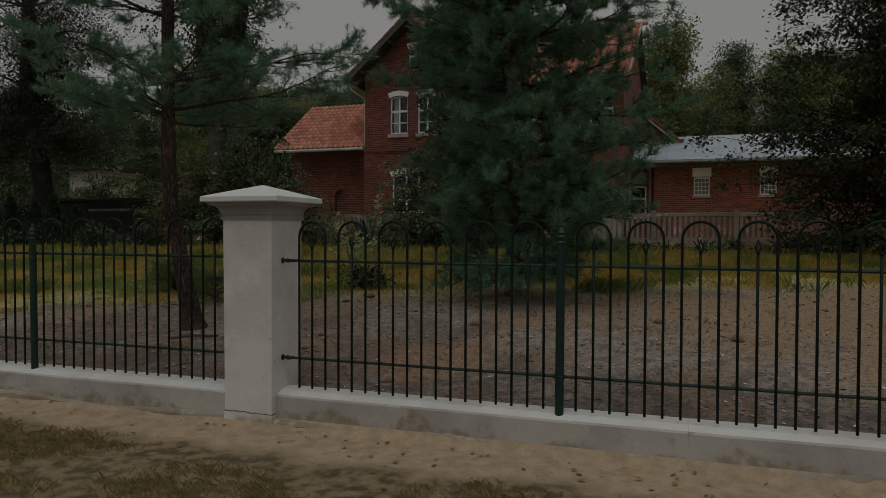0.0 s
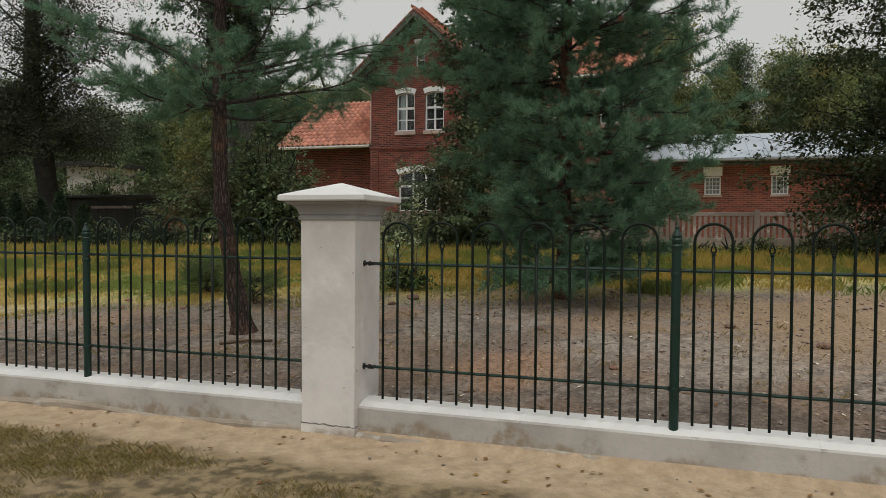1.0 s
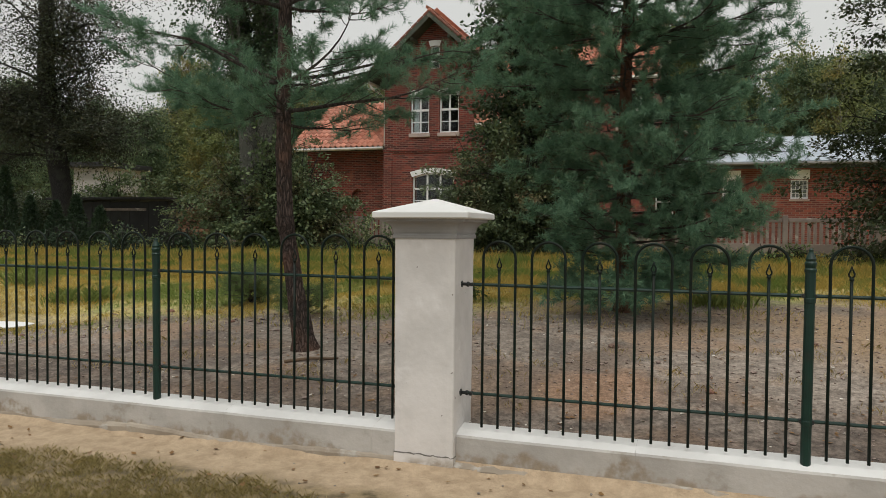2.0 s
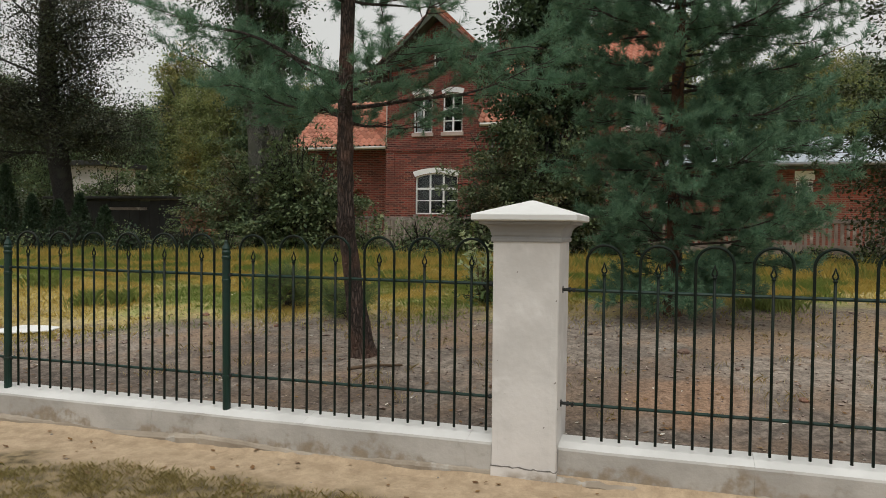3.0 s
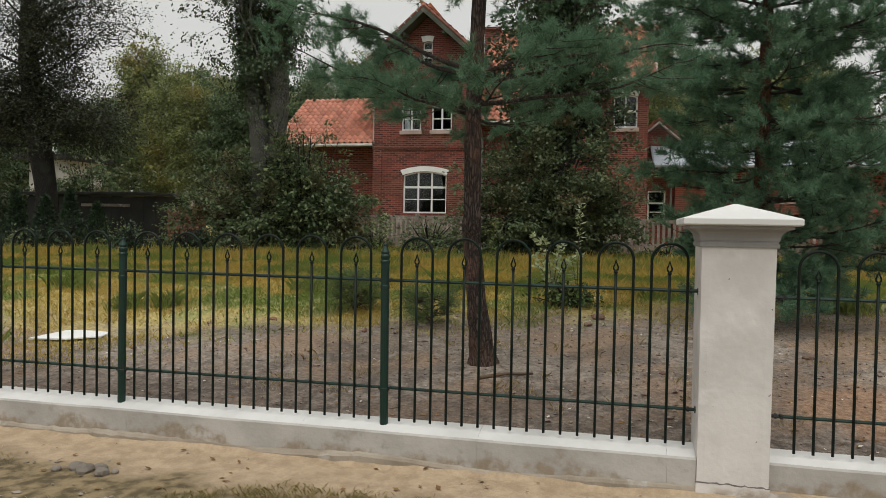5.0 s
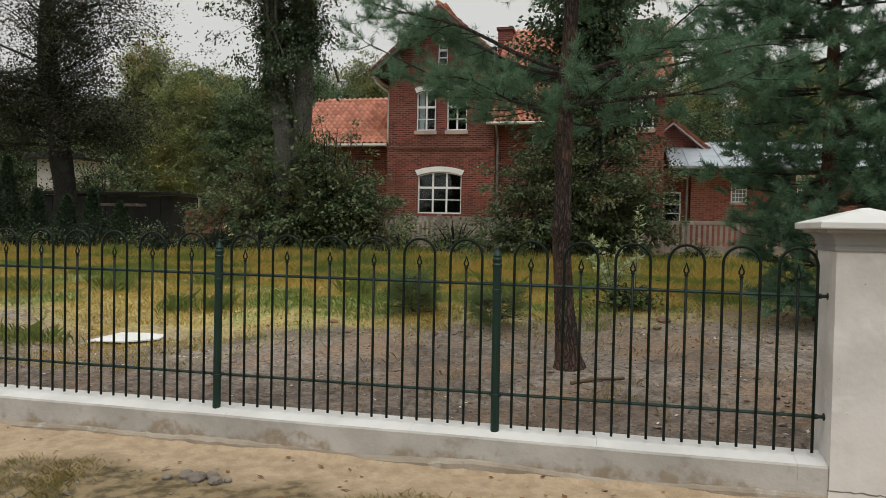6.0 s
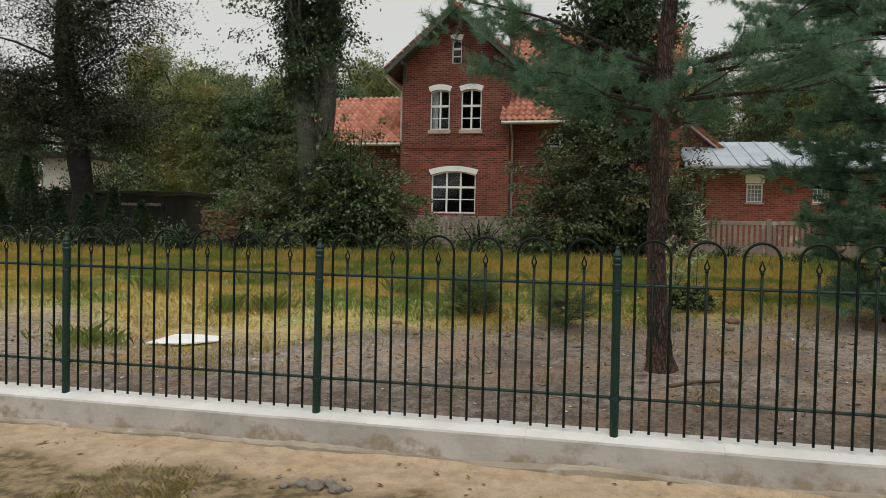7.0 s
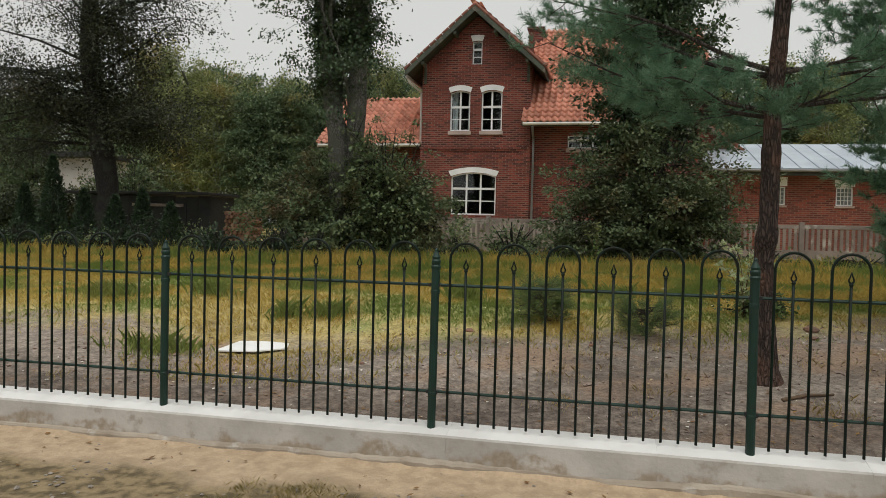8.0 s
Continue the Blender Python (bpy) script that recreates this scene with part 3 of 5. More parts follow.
def gate_pillar():
    cx, cy = -0.04, 0.075
    t = thing("fence_pillar", "square whitewashed plaster fence pillar with pyramid cap", "pillar", (cx, cy, 0))
    bm = bmesh.new()
    rows = []
    zs = [-0.15, 0.05, 0.10, 0.13] + [0.2 + 0.1 * i for i in range(13)] + [1.496]
    for z in zs:
        h = 0.199 + 0.006 * (z / 1.5) 
        n = 9
        ring = []
        for sx, sy, dx, dy in ((-1, -1, 1, 0), (1, -1, 0, 1), (1, 1, -1, 0), (-1, 1, 0, -1)):
            for k in range(n):
                u = 2 * k / n
                x, y = (sx + dx * u) * h, (sy + dy * u) * h
                if k == 0:
                    x, y = x * 0.985, y * 0.985
                w = 0.004 * noise.noise((x * 5, y * 5 + 7, z * 5))
                wz = 0.012 * noise.noise((x * 9, y * 9, 1)) if 0.09 < z < 0.14 else 0
                ring.append(bm.verts.new((x * (1 + w), y * (1 + w), z + wz)))
        rows.append(ring)
    for r, s in zip(rows, rows[1:]):
        k = len(r)
        for i in range(k):
            bm.faces.new((r[i], r[(i + 1) % k], s[(i + 1) % k], s[i]))
    bmesh.ops.recalc_face_normals(bm, faces=bm.faces[:])
    part("shaft", bm, M_PLASTER, t, "rough whitewashed plaster shaft")

    for side in range(4):
        bm = bmesh.new()
        lo, hi, k = [], [], 24
        for i in range(k + 1):
            u = -0.2012 + 0.4024 * i / k
            lo.append(bm.verts.new((u, -0.2012, -0.14)))
            hi.append(bm.verts.new((u, -0.2012, 0.105 + 0.014 * noise.noise((u * 14, side * 3, 1)) + 0.006 * noise.noise((u * 50, side, 2)))))
        back = [bm.verts.new((v.co.x, -0.199, v.co.z + 0.004)) for v in hi]
        edge = [(v.co.x, v.co.z) for v in hi]
        for i in range(k):
            bm.faces.new((lo[i], lo[i + 1], hi[i + 1], hi[i]))
            bm.faces.new((hi[i], hi[i + 1], back[i + 1], back[i]))
        bmesh.ops.rotate(bm, verts=bm.verts[:], cent=(0, 0, 0), matrix=Matrix.Rotation(side * math.pi / 2, 3, "Z"))
        part("base_patch", bm, M_PLASTER, t, "plaster coat broken off along a ragged line")
        bm = bmesh.new()
        top = [bm.verts.new((u, -0.2022, z + 0.004 + 0.005 * noise.noise((u * 30, side, 5)))) for u, z in edge]
        low = [bm.verts.new((u, -0.2022, z - 0.004)) for u, z in edge]
        for i in range(k):
            bm.faces.new((low[i], low[i + 1], top[i + 1], top[i]))
        bmesh.ops.rotate(bm, verts=bm.verts[:], cent=(0, 0, 0), matrix=Matrix.Rotation(side * math.pi / 2, 3, "Z"))
        part("crack", bm, M_CRACK, t, "dark crack along the foot")

    def rings(prof):
        bm = bmesh.new()
        rr = [[bm.verts.new((sx * h, sy * h, z)) for sx, sy in ((-1, -1), (1, -1), (1, 1), (-1, 1))] for h, z in prof]
        for r, s in zip(rr, rr[1:]):
            for i in range(4):
                bm.faces.new((r[i], r[(i + 1) % 4], s[(i + 1) % 4], s[i]))
        bm.faces.new(rr[0][::-1])
        bm.faces.new(rr[-1])
        return bm
    cove = [(0.19, 1.480), (0.212, 1.480), (0.215, 1.487), (0.215, 1.503), (0.209, 1.508), (0.209, 1.516)]
    cove += [(0.214 + 0.058 * (1 - math.cos(a)), 1.520 + 0.066 * math.sin(a)) for a in np.linspace(0, math.pi / 2, 7)]
    cove += [(0.277, 1.589), (0.277, 1.606), (0.2, 1.606)]
    part("moulding", rings(cove), M_MOULD, t, "grey moulded cove under the cap")
    cap = rings([(0.30, 1.606), (0.311, 1.609), (0.315, 1.614), (0.315, 1.643), (0.311, 1.648), (0.16, 1.694), (0.012, 1.737)])
    part("cap", cap, M_CAP, t, "smooth white pyramid cap stone")
    for s in (-1, 1):
        k = 0.978 if s > 0 else 1.0
        for z in (0.236 * k + PZ, 0.950 * k + PZ):
            b = Tubes()
            y = -cy + 0.014
            b.add([(s * 0.197, y, z), (s * 0.207, y, z)], [0.022, 0.022], 10)
            b.add([(s * 0.205, y, z), (s * 0.262, y, z)], [0.010, 0.010], 8)
            b.add([(s * 0.238, y, z), (s * 0.252, y, z)], [0.016, 0.016], 8)
            part("bracket", b.mesh("bracket"), M_BRACKET, t, "black iron rail bracket")


gate_pillar()

# ---------------------------------------------------------------- house
FY = 22.6
house = thing("house", "two-storey red brick house with orange tiled roofs", "house", (0, 0, 1.1))


def hpart(name, bm, mat, parent=None, label="", smooth=False):
    """A part of the house, given in world metres."""
    ob = part(name, bm, mat, parent or house, label, smooth)
    if (parent or house) is house:
        ob.matrix_parent_inverse = Matrix.Translation((0, 0, -1.1))
    return ob


def glazing(owner, x0, x1, z0, spring, rise, cols, bars, y, name="window", label="", lintel=0.2, sill=True, fr=0.055, flare=0.07, curtain=False):
    """A window of several panes in an arched opening; bars: heights of its crossbars."""
    win = hpart(name, wall_with_holes(arch(x0 + 0.004, x1 - 0.004, z0 + 0.004, spring, rise), [arch(x0 + fr, x1 - fr, z0 + fr, spring - fr * 0.4, max(rise - fr * 0.3, 0.002))], y + 0.09, y + 0.15), M_WHITE, owner, label)
    top = lambda x: spring - fr * 0.4 + max(rise - fr * 0.3, 0.002) * (1 - ((x - (x0 + x1) / 2) / ((x1 - x0) / 2 - fr)) ** 2)
    mull = bmesh.new()
    xs = [x0 + fr + (x1 - x0 - 2 * fr) * i / cols for i in range(cols + 1)]
    for x in xs[1:-1]:
        box(mull, x - 0.032, x + 0.032, y + 0.093, y + 0.145, z0 + fr, top(x) + 0.004)
    part("mullion", mull, M_WHITE, win)
    zs = [z0 + fr] + list(bars) + [spring + rise]
    for i, z in enumerate(bars):
        h = 0.040 if i == len(bars) - 1 else 0.017
        part("crossbar", boxed(x0 + fr, x1 - fr, y + 0.084, y + 0.150, z - h, z + h), M_WHITE, win)
    for a, b in zip(xs, xs[1:]):
        for i, (c, d) in enumerate(zip(zs, zs[1:])):
            if i == len(zs) - 2:
                poly = [(a, c), (b, c)] + [(b + (a - b) * k / 4, top(b + (a - b) * k / 4) + 0.01) for k in range(5)]
            else:
                poly = [(a, c), (b, c), (b, d), (a, d)]
            p = part("pane", prism(bmesh.new(), poly, y + 0.116, y + 0.122), M_GLASS, win)
            p.visible_shadow = False
    if lintel:
        n, outer, inner = 10, [], []
        for i in range(n + 1):
            u = -1 + 2 * i / n
            inner.append(((x0 + x1) / 2 + u * (x1 - x0) / 2, spring + rise * (1 - u * u) + 0.004))
            outer.append(((x0 + x1) / 2 + u * ((x1 - x0) / 2 + flare), spring + rise * (1 - u * u) + lintel))
        part("lintel", prism(bmesh.new(), inner + outer[::-1], y - 0.022, y + 0.09), M_WHITE, win, "white painted arched lintel")
    if sill:
        part("sill", boxed(x0 - 0.05, x1 + 0.05, y - 0.07, y + 0.09, z0 - 0.15, z0 - 0.004, 0.012), M_SILL, win, "pale stone sill")
    if curtain:
        cm = bmesh.new()
        k = 16
        for side in (0, 1):
            xa, xb = (x0 + 0.05, x0 + (x1 - x0) * 0.34) if side == 0 else (x1 - (x1 - x0) * 0.16, x1 - 0.05)
            top_r = [cm.verts.new((xa + (xb - xa) * i / k, y + 0.30 + 0.025 * math.sin(i * 1.9), spring + rise)) for i in range(k + 1)]
            bot = [cm.verts.new((xa + (xb - xa) * i / k, y + 0.30 + 0.03 * math.sin(i * 1.9 + 0.4), z0 + 0.02)) for i in range(k + 1)]
            for i in range(k):
                cm.faces.new((bot[i], bot[i + 1], top_r[i + 1], top_r[i]))
        part("curtain", cm, M_CURTAIN, win, "pale hanging curtain", True)
    return win


def roof_tile():
    """One S-shaped clay tile, 0.24 m wide, lying up a slope along y."""
    bm = bmesh.new()
    w, ln, n = 0.235, 0.36, 6
    prof = [(w * i / n, 0.052 * math.cos(2 * math.pi * i / n) + 0.034) for i in range(n + 1)]
    lo = [bm.verts.new((x, 0, z + 0.062)) for x, z in prof]
    hi = [bm.verts.new((x, ln, z + 0.005)) for x, z in prof]
    un = [bm.verts.new((x, 0, z + 0.012)) for x, z in prof]
    for i in range(n):
        bm.faces.new((lo[i], lo[i + 1], hi[i + 1], hi[i]))
        bm.faces.new((un[i], un[i + 1], lo[i + 1], lo[i]))
    me = bpy.data.meshes.new("tile")
    bm.to_mesh(me)
    bm.free()
    me.materials.append(M_TILE)
    me.polygons.foreach_set("use_smooth", [True] * len(me.polygons))
    return me


TILE = roof_tile()


def tile_field(owner, p0, along, up, width, length, limit=300, skip=None):
    """Tiles on a slope from the eave corner p0; the first ones are objects of their own, the rest one joined part."""
    along, up = Vector(along).normalized(), Vector(up).normalized()
    nrm = along.cross(up)
    rot = Matrix((along, up, nrm)).transposed().to_4x4()
    cols, rows = int(width / 0.235), int(length / 0.31)
    spots = [(c, r) for r in range(rows + 1) for c in range(cols)]
    tv = np.array([v.co[:] for v in TILE.vertices])
    tf = [tuple(p.vertices) for p in TILE.polygons]
    jv, jf, made = [], [], 0
    for c, r in spots:
        if skip and skip(c * 0.235, r * 0.31):
            continue
        m = Matrix.Translation(Vector(p0) + along * (c * 0.235) + up * (r * 0.31)) @ rot
        if made < limit:
            ob = new("tile", TILE)
            ob.parent = owner
            ob.matrix_basis = m
            made += 1
        else:
            o = len(jv)
            jv += [m @ Vector(v) for v in tv]
            jf += [tuple(o + i for i in f) for f in tf]
    if jv:
        tagged(part("tile_rest", raw("tile_rest", jv, jf), M_TILE, owner, smooth=True), kind="stuff")


# gable block that stands forward
GX0, GX1, GC, PEAK, EAVE = -10.10, -5.98, -8.03, 9.80, 7.47
slope = (PEAK - EAVE) / 2.6
wz = lambda x: PEAK - 0.24 - slope * abs(x - GC)
G_WIN = arch(-8.91, -7.19, 2.13, 3.57, 0.15)
U1, U2 = arch(-9.01, -8.24, 5.28, 6.70, 0.09), arch(-7.82, -7.03, 5.28, 6.70, 0.09)
AT = arch(-8.21, -7.83, 7.76, 8.60, 0.03, 4)
outline = [(GX0, 1.0), (GX1, 1.0), (GX1, wz(GX1)), (GC, wz(GC)), (GX0, wz(GX0))]
hpart("gable_wall", wall_with_holes(outline, [G_WIN, U1, U2, AT], FY, FY + 0.38), M_BRICK, label="dark red brick gable wall")
hpart("side_wall", boxed(GX0, GX0 + 0.38, FY + 0.38, 28.0, 1.0, wz(GX0)), M_BRICK)
hpart("side_wall", boxed(GX1 - 0.38, GX1, FY + 0.38, 28.0, 1.0, wz(GX1)), M_BRICK)
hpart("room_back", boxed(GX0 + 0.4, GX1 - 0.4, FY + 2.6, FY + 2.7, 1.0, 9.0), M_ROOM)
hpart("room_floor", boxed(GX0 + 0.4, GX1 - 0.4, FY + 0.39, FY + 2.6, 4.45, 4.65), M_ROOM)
sc = bmesh.new()
box(sc, GX0 - 0.05, GX1 + 0.05, FY - 0.05, FY, 4.60, 4.68)
box(sc, GX0 - 0.03, GX1 + 0.03, FY - 0.03, FY, 4.53, 4.595)
hpart("string_course", sc, M_BRICK, label="projecting brick string course")
for xa, xb in ((GX0 - 0.03, GX0 + 0.32), (GX1 - 0.32, GX1 + 0.03)):
    hpart("corner_strip", boxed(xa, xb, FY - 0.03, FY, 1.0, 4.525), M_BRICK)
hpart("stone_base", boxed(GX0 - 0.06, GX1 + 0.06, FY - 0.065, FY - 0.002, 0.95, 1.98), M_STONE, label="grey rough stone base")
glazing(house, -8.91, -7.19, 2.13, 3.57, 0.15, 3, [2.66, 3.12], FY, "ground_window", "white six-pane arched window", lintel=0.20, flare=0.10, sill=False)
glazing(house, -9.01, -8.24, 5.28, 6.70, 0.09, 2, [5.72, 6.18], FY, "upper_window", "tall white arched window with curtains", lintel=0.20, curtain=True)
glazing(house, -7.82, -7.03, 5.28, 6.70, 0.09, 2, [5.72, 6.18], FY, "upper_window", "tall white arched window with curtains", lintel=0.20, curtain=False)
glazing(house, -8.21, -7.83, 7.76, 8.60, 0.03, 1, [8.04, 8.32], FY, "attic_window", "narrow white attic window", lintel=0.22, sill=False, fr=0.045)

# gable roof: slabs, barge boards, brackets, tiles
for s in (-1, 1):
    bm = bmesh.new()
    ex = GC + s * 2.58
    prism(bm, [(GC, PEAK - 0.20), (GC, PEAK - 0.04), (ex, EAVE - 0.04), (ex, EAVE - 0.20)], FY - 0.62, 29.0)
    slab = hpart("gable_roof", bm, M_SOFFIT, label="steep roof slope with dark boarded soffit")
    bm = bmesh.new()
    prism(bm, [(GC, PEAK - 0.24), (GC, PEAK - 0.02), (ex + s * 0.02, EAVE - 0.04), (ex + s * 0.02, EAVE - 0.24)], FY - 0.67, FY - 0.625)
    part("barge_board", bm, M_WOOD, slab, "weathered green barge board")
    up = Vector((-s * 2.6, 0, PEAK - EAVE))
    if s > 0:
        p0, al = (ex + 0.03, FY - 0.62, EAVE - 0.02), (0, 1, 0)
        tile_field(slab, p0, al, up, 6.4, up.length, 120)
    else:
        p0, al = (ex - 0.03, 29.0, EAVE - 0.02), (0, -1, 0)
        tile_field(slab, p0, al, up, 6.6, up.length, 0)
    # verge tiles along the edge
    vt = Tubes()
    for k in range(11):
        a, b = k / 11, (k + 0.93) / 11
        q = lambda u: (GC + s * 2.62 * (1 - u), FY - 0.64, EAVE + 0.03 + (PEAK - EAVE) * u)
        vt.add([q(a), q(b)], [0.062, 0.05], 8)
    part("verge_tile", vt.mesh("verge_tile"), M_VERGE, slab)
    # carved brackets under the overhang
    for bx, bz in ((1.95, 0), (0.75, 0)):
        x = GC + s * bx
        z = PEAK - 0.24 - slope * bx
        part("purlin_end", boxed(x - 0.05, x + 0.05, FY - 0.60, FY, z - 0.13, z - 0.02), M_WOOD, slab)
        if bx > 1:
            part("bracket_post", boxed(x - 0.045, x + 0.045, FY - 0.07, FY - 0.002, z - 0.75, z - 0.131), M_WOOD, slab)
            part("brace", boxed(x - 0.04, x + 0.04, -0.03, 0.03, -0.32, 0.32, m=pose(x, FY - 0.27, z - 0.38, 42)), M_WOOD, slab)
rt = Tubes()
for k in range(20):
    rt.add([(GC, FY - 0.66 + k * 0.34, PEAK + 0.02), (GC, FY - 0.66 + (k + 0.95) * 0.34, PEAK + 0.03)], [0.085, 0.095], 8)
hpart("ridge_tile", rt.mesh("ridge_tile"), M_TILE)
gt = Tubes().add([(GX0 - 0.50, FY - 0.60, EAVE - 0.20), (GX0 - 0.50, 28, EAVE - 0.20)], [0.06, 0.06], 8)
gt.add([(GX0 - 0.50, FY - 0.45, EAVE - 0.22), (GX0 - 0.40, FY - 0.40, EAVE - 0.42), (GX0 - 0.08, FY + 0.2, EAVE - 0.70), (GX0 - 0.08, FY + 0.2, 4.9)], [0.045] * 4, 8)
hpart("gutter", gt.mesh("gutter"), M_GUTTER, label="pale metal gutter")


def roofed_wing(name, x0, x1, y_wall, eave_y, eave_z, ridge_y, ridge_z, tiles, holes, label, base_z=1.0, lim_rest=True):
    """A wing with its ridge along x: walls, roof slopes, gutter, tiles on the front slope."""
    tanr = (ridge_z - eave_z) / (ridge_y - eave_y)
    wt = eave_z + (y_wall - eave_y) * tanr - 0.16
    back = 2 * ridge_y - y_wall
    w = hpart(name, wall_with_holes([(x0, base_z), (x1, base_z), (x1, wt), (x0, wt)], holes, y_wall, y_wall + 0.36), M_BRICK, label=label)
    for xa in (x0, x1 - 0.36):
        bm = bmesh.new()
        pts = [(y_wall + 0.36, base_z), (back, base_z), (back, wt), (ridge_y, ridge_z - 0.2), (y_wall + 0.36, wt + 0.3 * tanr)]
        a = [bm.verts.new((xa, y, z)) for y, z in pts]
        b = [bm.verts.new((xa + 0.36, y, z)) for y, z in pts]
        bm.faces.new(a)
        bm.faces.new(b[::-1])
        for i in range(5):
            bm.faces.new((a[i], b[i], b[(i + 1) % 5], a[(i + 1) % 5]))
        bmesh.ops.recalc_face_normals(bm, faces=bm.faces[:])
        part("end_wall", bm, M_BRICK, w)
    part("back_wall", boxed(x0 + 0.36, x1 - 0.36, back - 0.36, back, base_z, wt), M_BRICK, w)
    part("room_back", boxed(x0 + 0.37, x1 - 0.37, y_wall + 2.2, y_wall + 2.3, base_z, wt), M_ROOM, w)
    for s in (-1, 1):
        ye = eave_y if s < 0 else 2 * ridge_y - eave_y
        bm = bmesh.new()
        pts = [(ridge_y, ridge_z - 0.14), (ridge_y, ridge_z - 0.02), (ye, eave_z - 0.02), (ye, eave_z - 0.14)]
        a = [bm.verts.new((x0 - 0.25, y, z)) for y, z in pts]
        b = [bm.verts.new((x1 + 0.25, y, z)) for y, z in pts]
        bm.faces.new(a)
        bm.faces.new(b[::-1])
        for i in range(4):
            bm.faces.new((a[i], b[i], b[(i + 1) % 4], a[(i + 1) % 4]))
        bmesh.ops.recalc_face_normals(bm, faces=bm.faces[:])
        r = hpart("wing_roof", bm, M_SOFFIT, label="orange clay tile roof slope")
        up = Vector((0, ridge_y - ye, ridge_z - eave_z))
        if s < 0:
            tile_field(r, (x0 - 0.25, eave_y - 0.03, eave_z - 0.02), (1, 0, 0), up, x1 - x0 + 0.5, up.length, tiles)
            part("verge", boxed(x1 + 0.22, x1 + 0.28, -0.02, up.length, -0.06, 0.09, m=Matrix.Translation((0, eave_y, eave_z)) @ pose(0, 0, 0, math.degrees(math.atan(tanr)))), M_SILL, r)
    rt = Tubes()
    k = int((x1 - x0 + 0.5) / 0.36)
    for i in range(k + 1):
        rt.add([(x0 - 0.25 + i * 0.36, ridge_y, ridge_z + 0.03), (x0 - 0.25 + (i + 0.95) * 0.36, ridge_y, ridge_z + 0.04)], [0.085, 0.095], 8)
    hpart("ridge_tile", rt.mesh("ridge_tile"), M_TILE)
    g = Tubes().add([(x0 - 0.2, eave_y - 0.05, eave_z - 0.05), (x1 + 0.2, eave_y - 0.05, eave_z - 0.05)], [0.06, 0.06], 8)
    hpart("gutter", g.mesh("gutter"), M_GUTTER, label="pale metal gutter")
    return w


NICHE = arch(-12.0, -11.45, 2.2, 3.0, 0.2)
lw = roofed_wing("left_wing", -14.1, -10.36, 23.6, 22.62, 4.80, 25.75, 6.98, 250, [NICHE], "red brick low wing wall under deep eaves")
part("niche_back", boxed(-12.1, -11.3, 23.78, 23.9, 2.1, 3.4), M_BRICK, lw)
roofed_wing("main_wing", -5.98, -2.7, 23.0, 22.05, 5.50, 26.9, 9.95, 300, [arch(-4.62, -3.2, 4.67, 5.14, 0.02)], "red brick main wing wall")
glazing(house, -4.62, -3.2, 4.67, 5.14, 0.02, 3, [4.98], 23.0, "eave_window", "low white window under the eave", lintel=0, sill=True)
roofed_wing("end_wing", -2.7, 0.12, 22.78, 22.1, 6.95, 26.9, 9.93, 60, [arch(-1.1, -0.25, 5.3, 6.4, 0.08)], "red brick end wing wall")
glazing(house, -1.1, -0.25, 5.3, 6.4, 0.08, 2, [5.9], 22.78, "end_window", "white upper window of the end wing", lintel=0.18)
dp = Tubes().add([(-5.83, 22.0, 5.36), (-5.83, 22.25, 5.12), (-5.83, 22.52, 4.95), (-5.83, 22.52, 1.2)], [0.042] * 4, 8)
hpart("downpipe", dp.mesh("downpipe"), M_PIPE, label="dull grey zinc downpipe")
for cx, cy, top in ((-6.22, 26.5, 9.95), (-0.75, 26.6, 10.05)):
    bm = boxed(cx - 0.3, cx + 0.3, cy - 0.25, cy + 0.25, 8.8, top, 0.01)
    box(bm, cx - 0.36, cx + 0.36, cy - 0.31, cy + 0.31, top + 0.001, top + 0.12, 0.01)
    hpart("chimney", bm, M_BRICK, label="square red brick chimney")
hpart("stone_base", boxed(-5.9, 0.12, 22.69, 22.775, 0.95, 1.98), M_STONE)


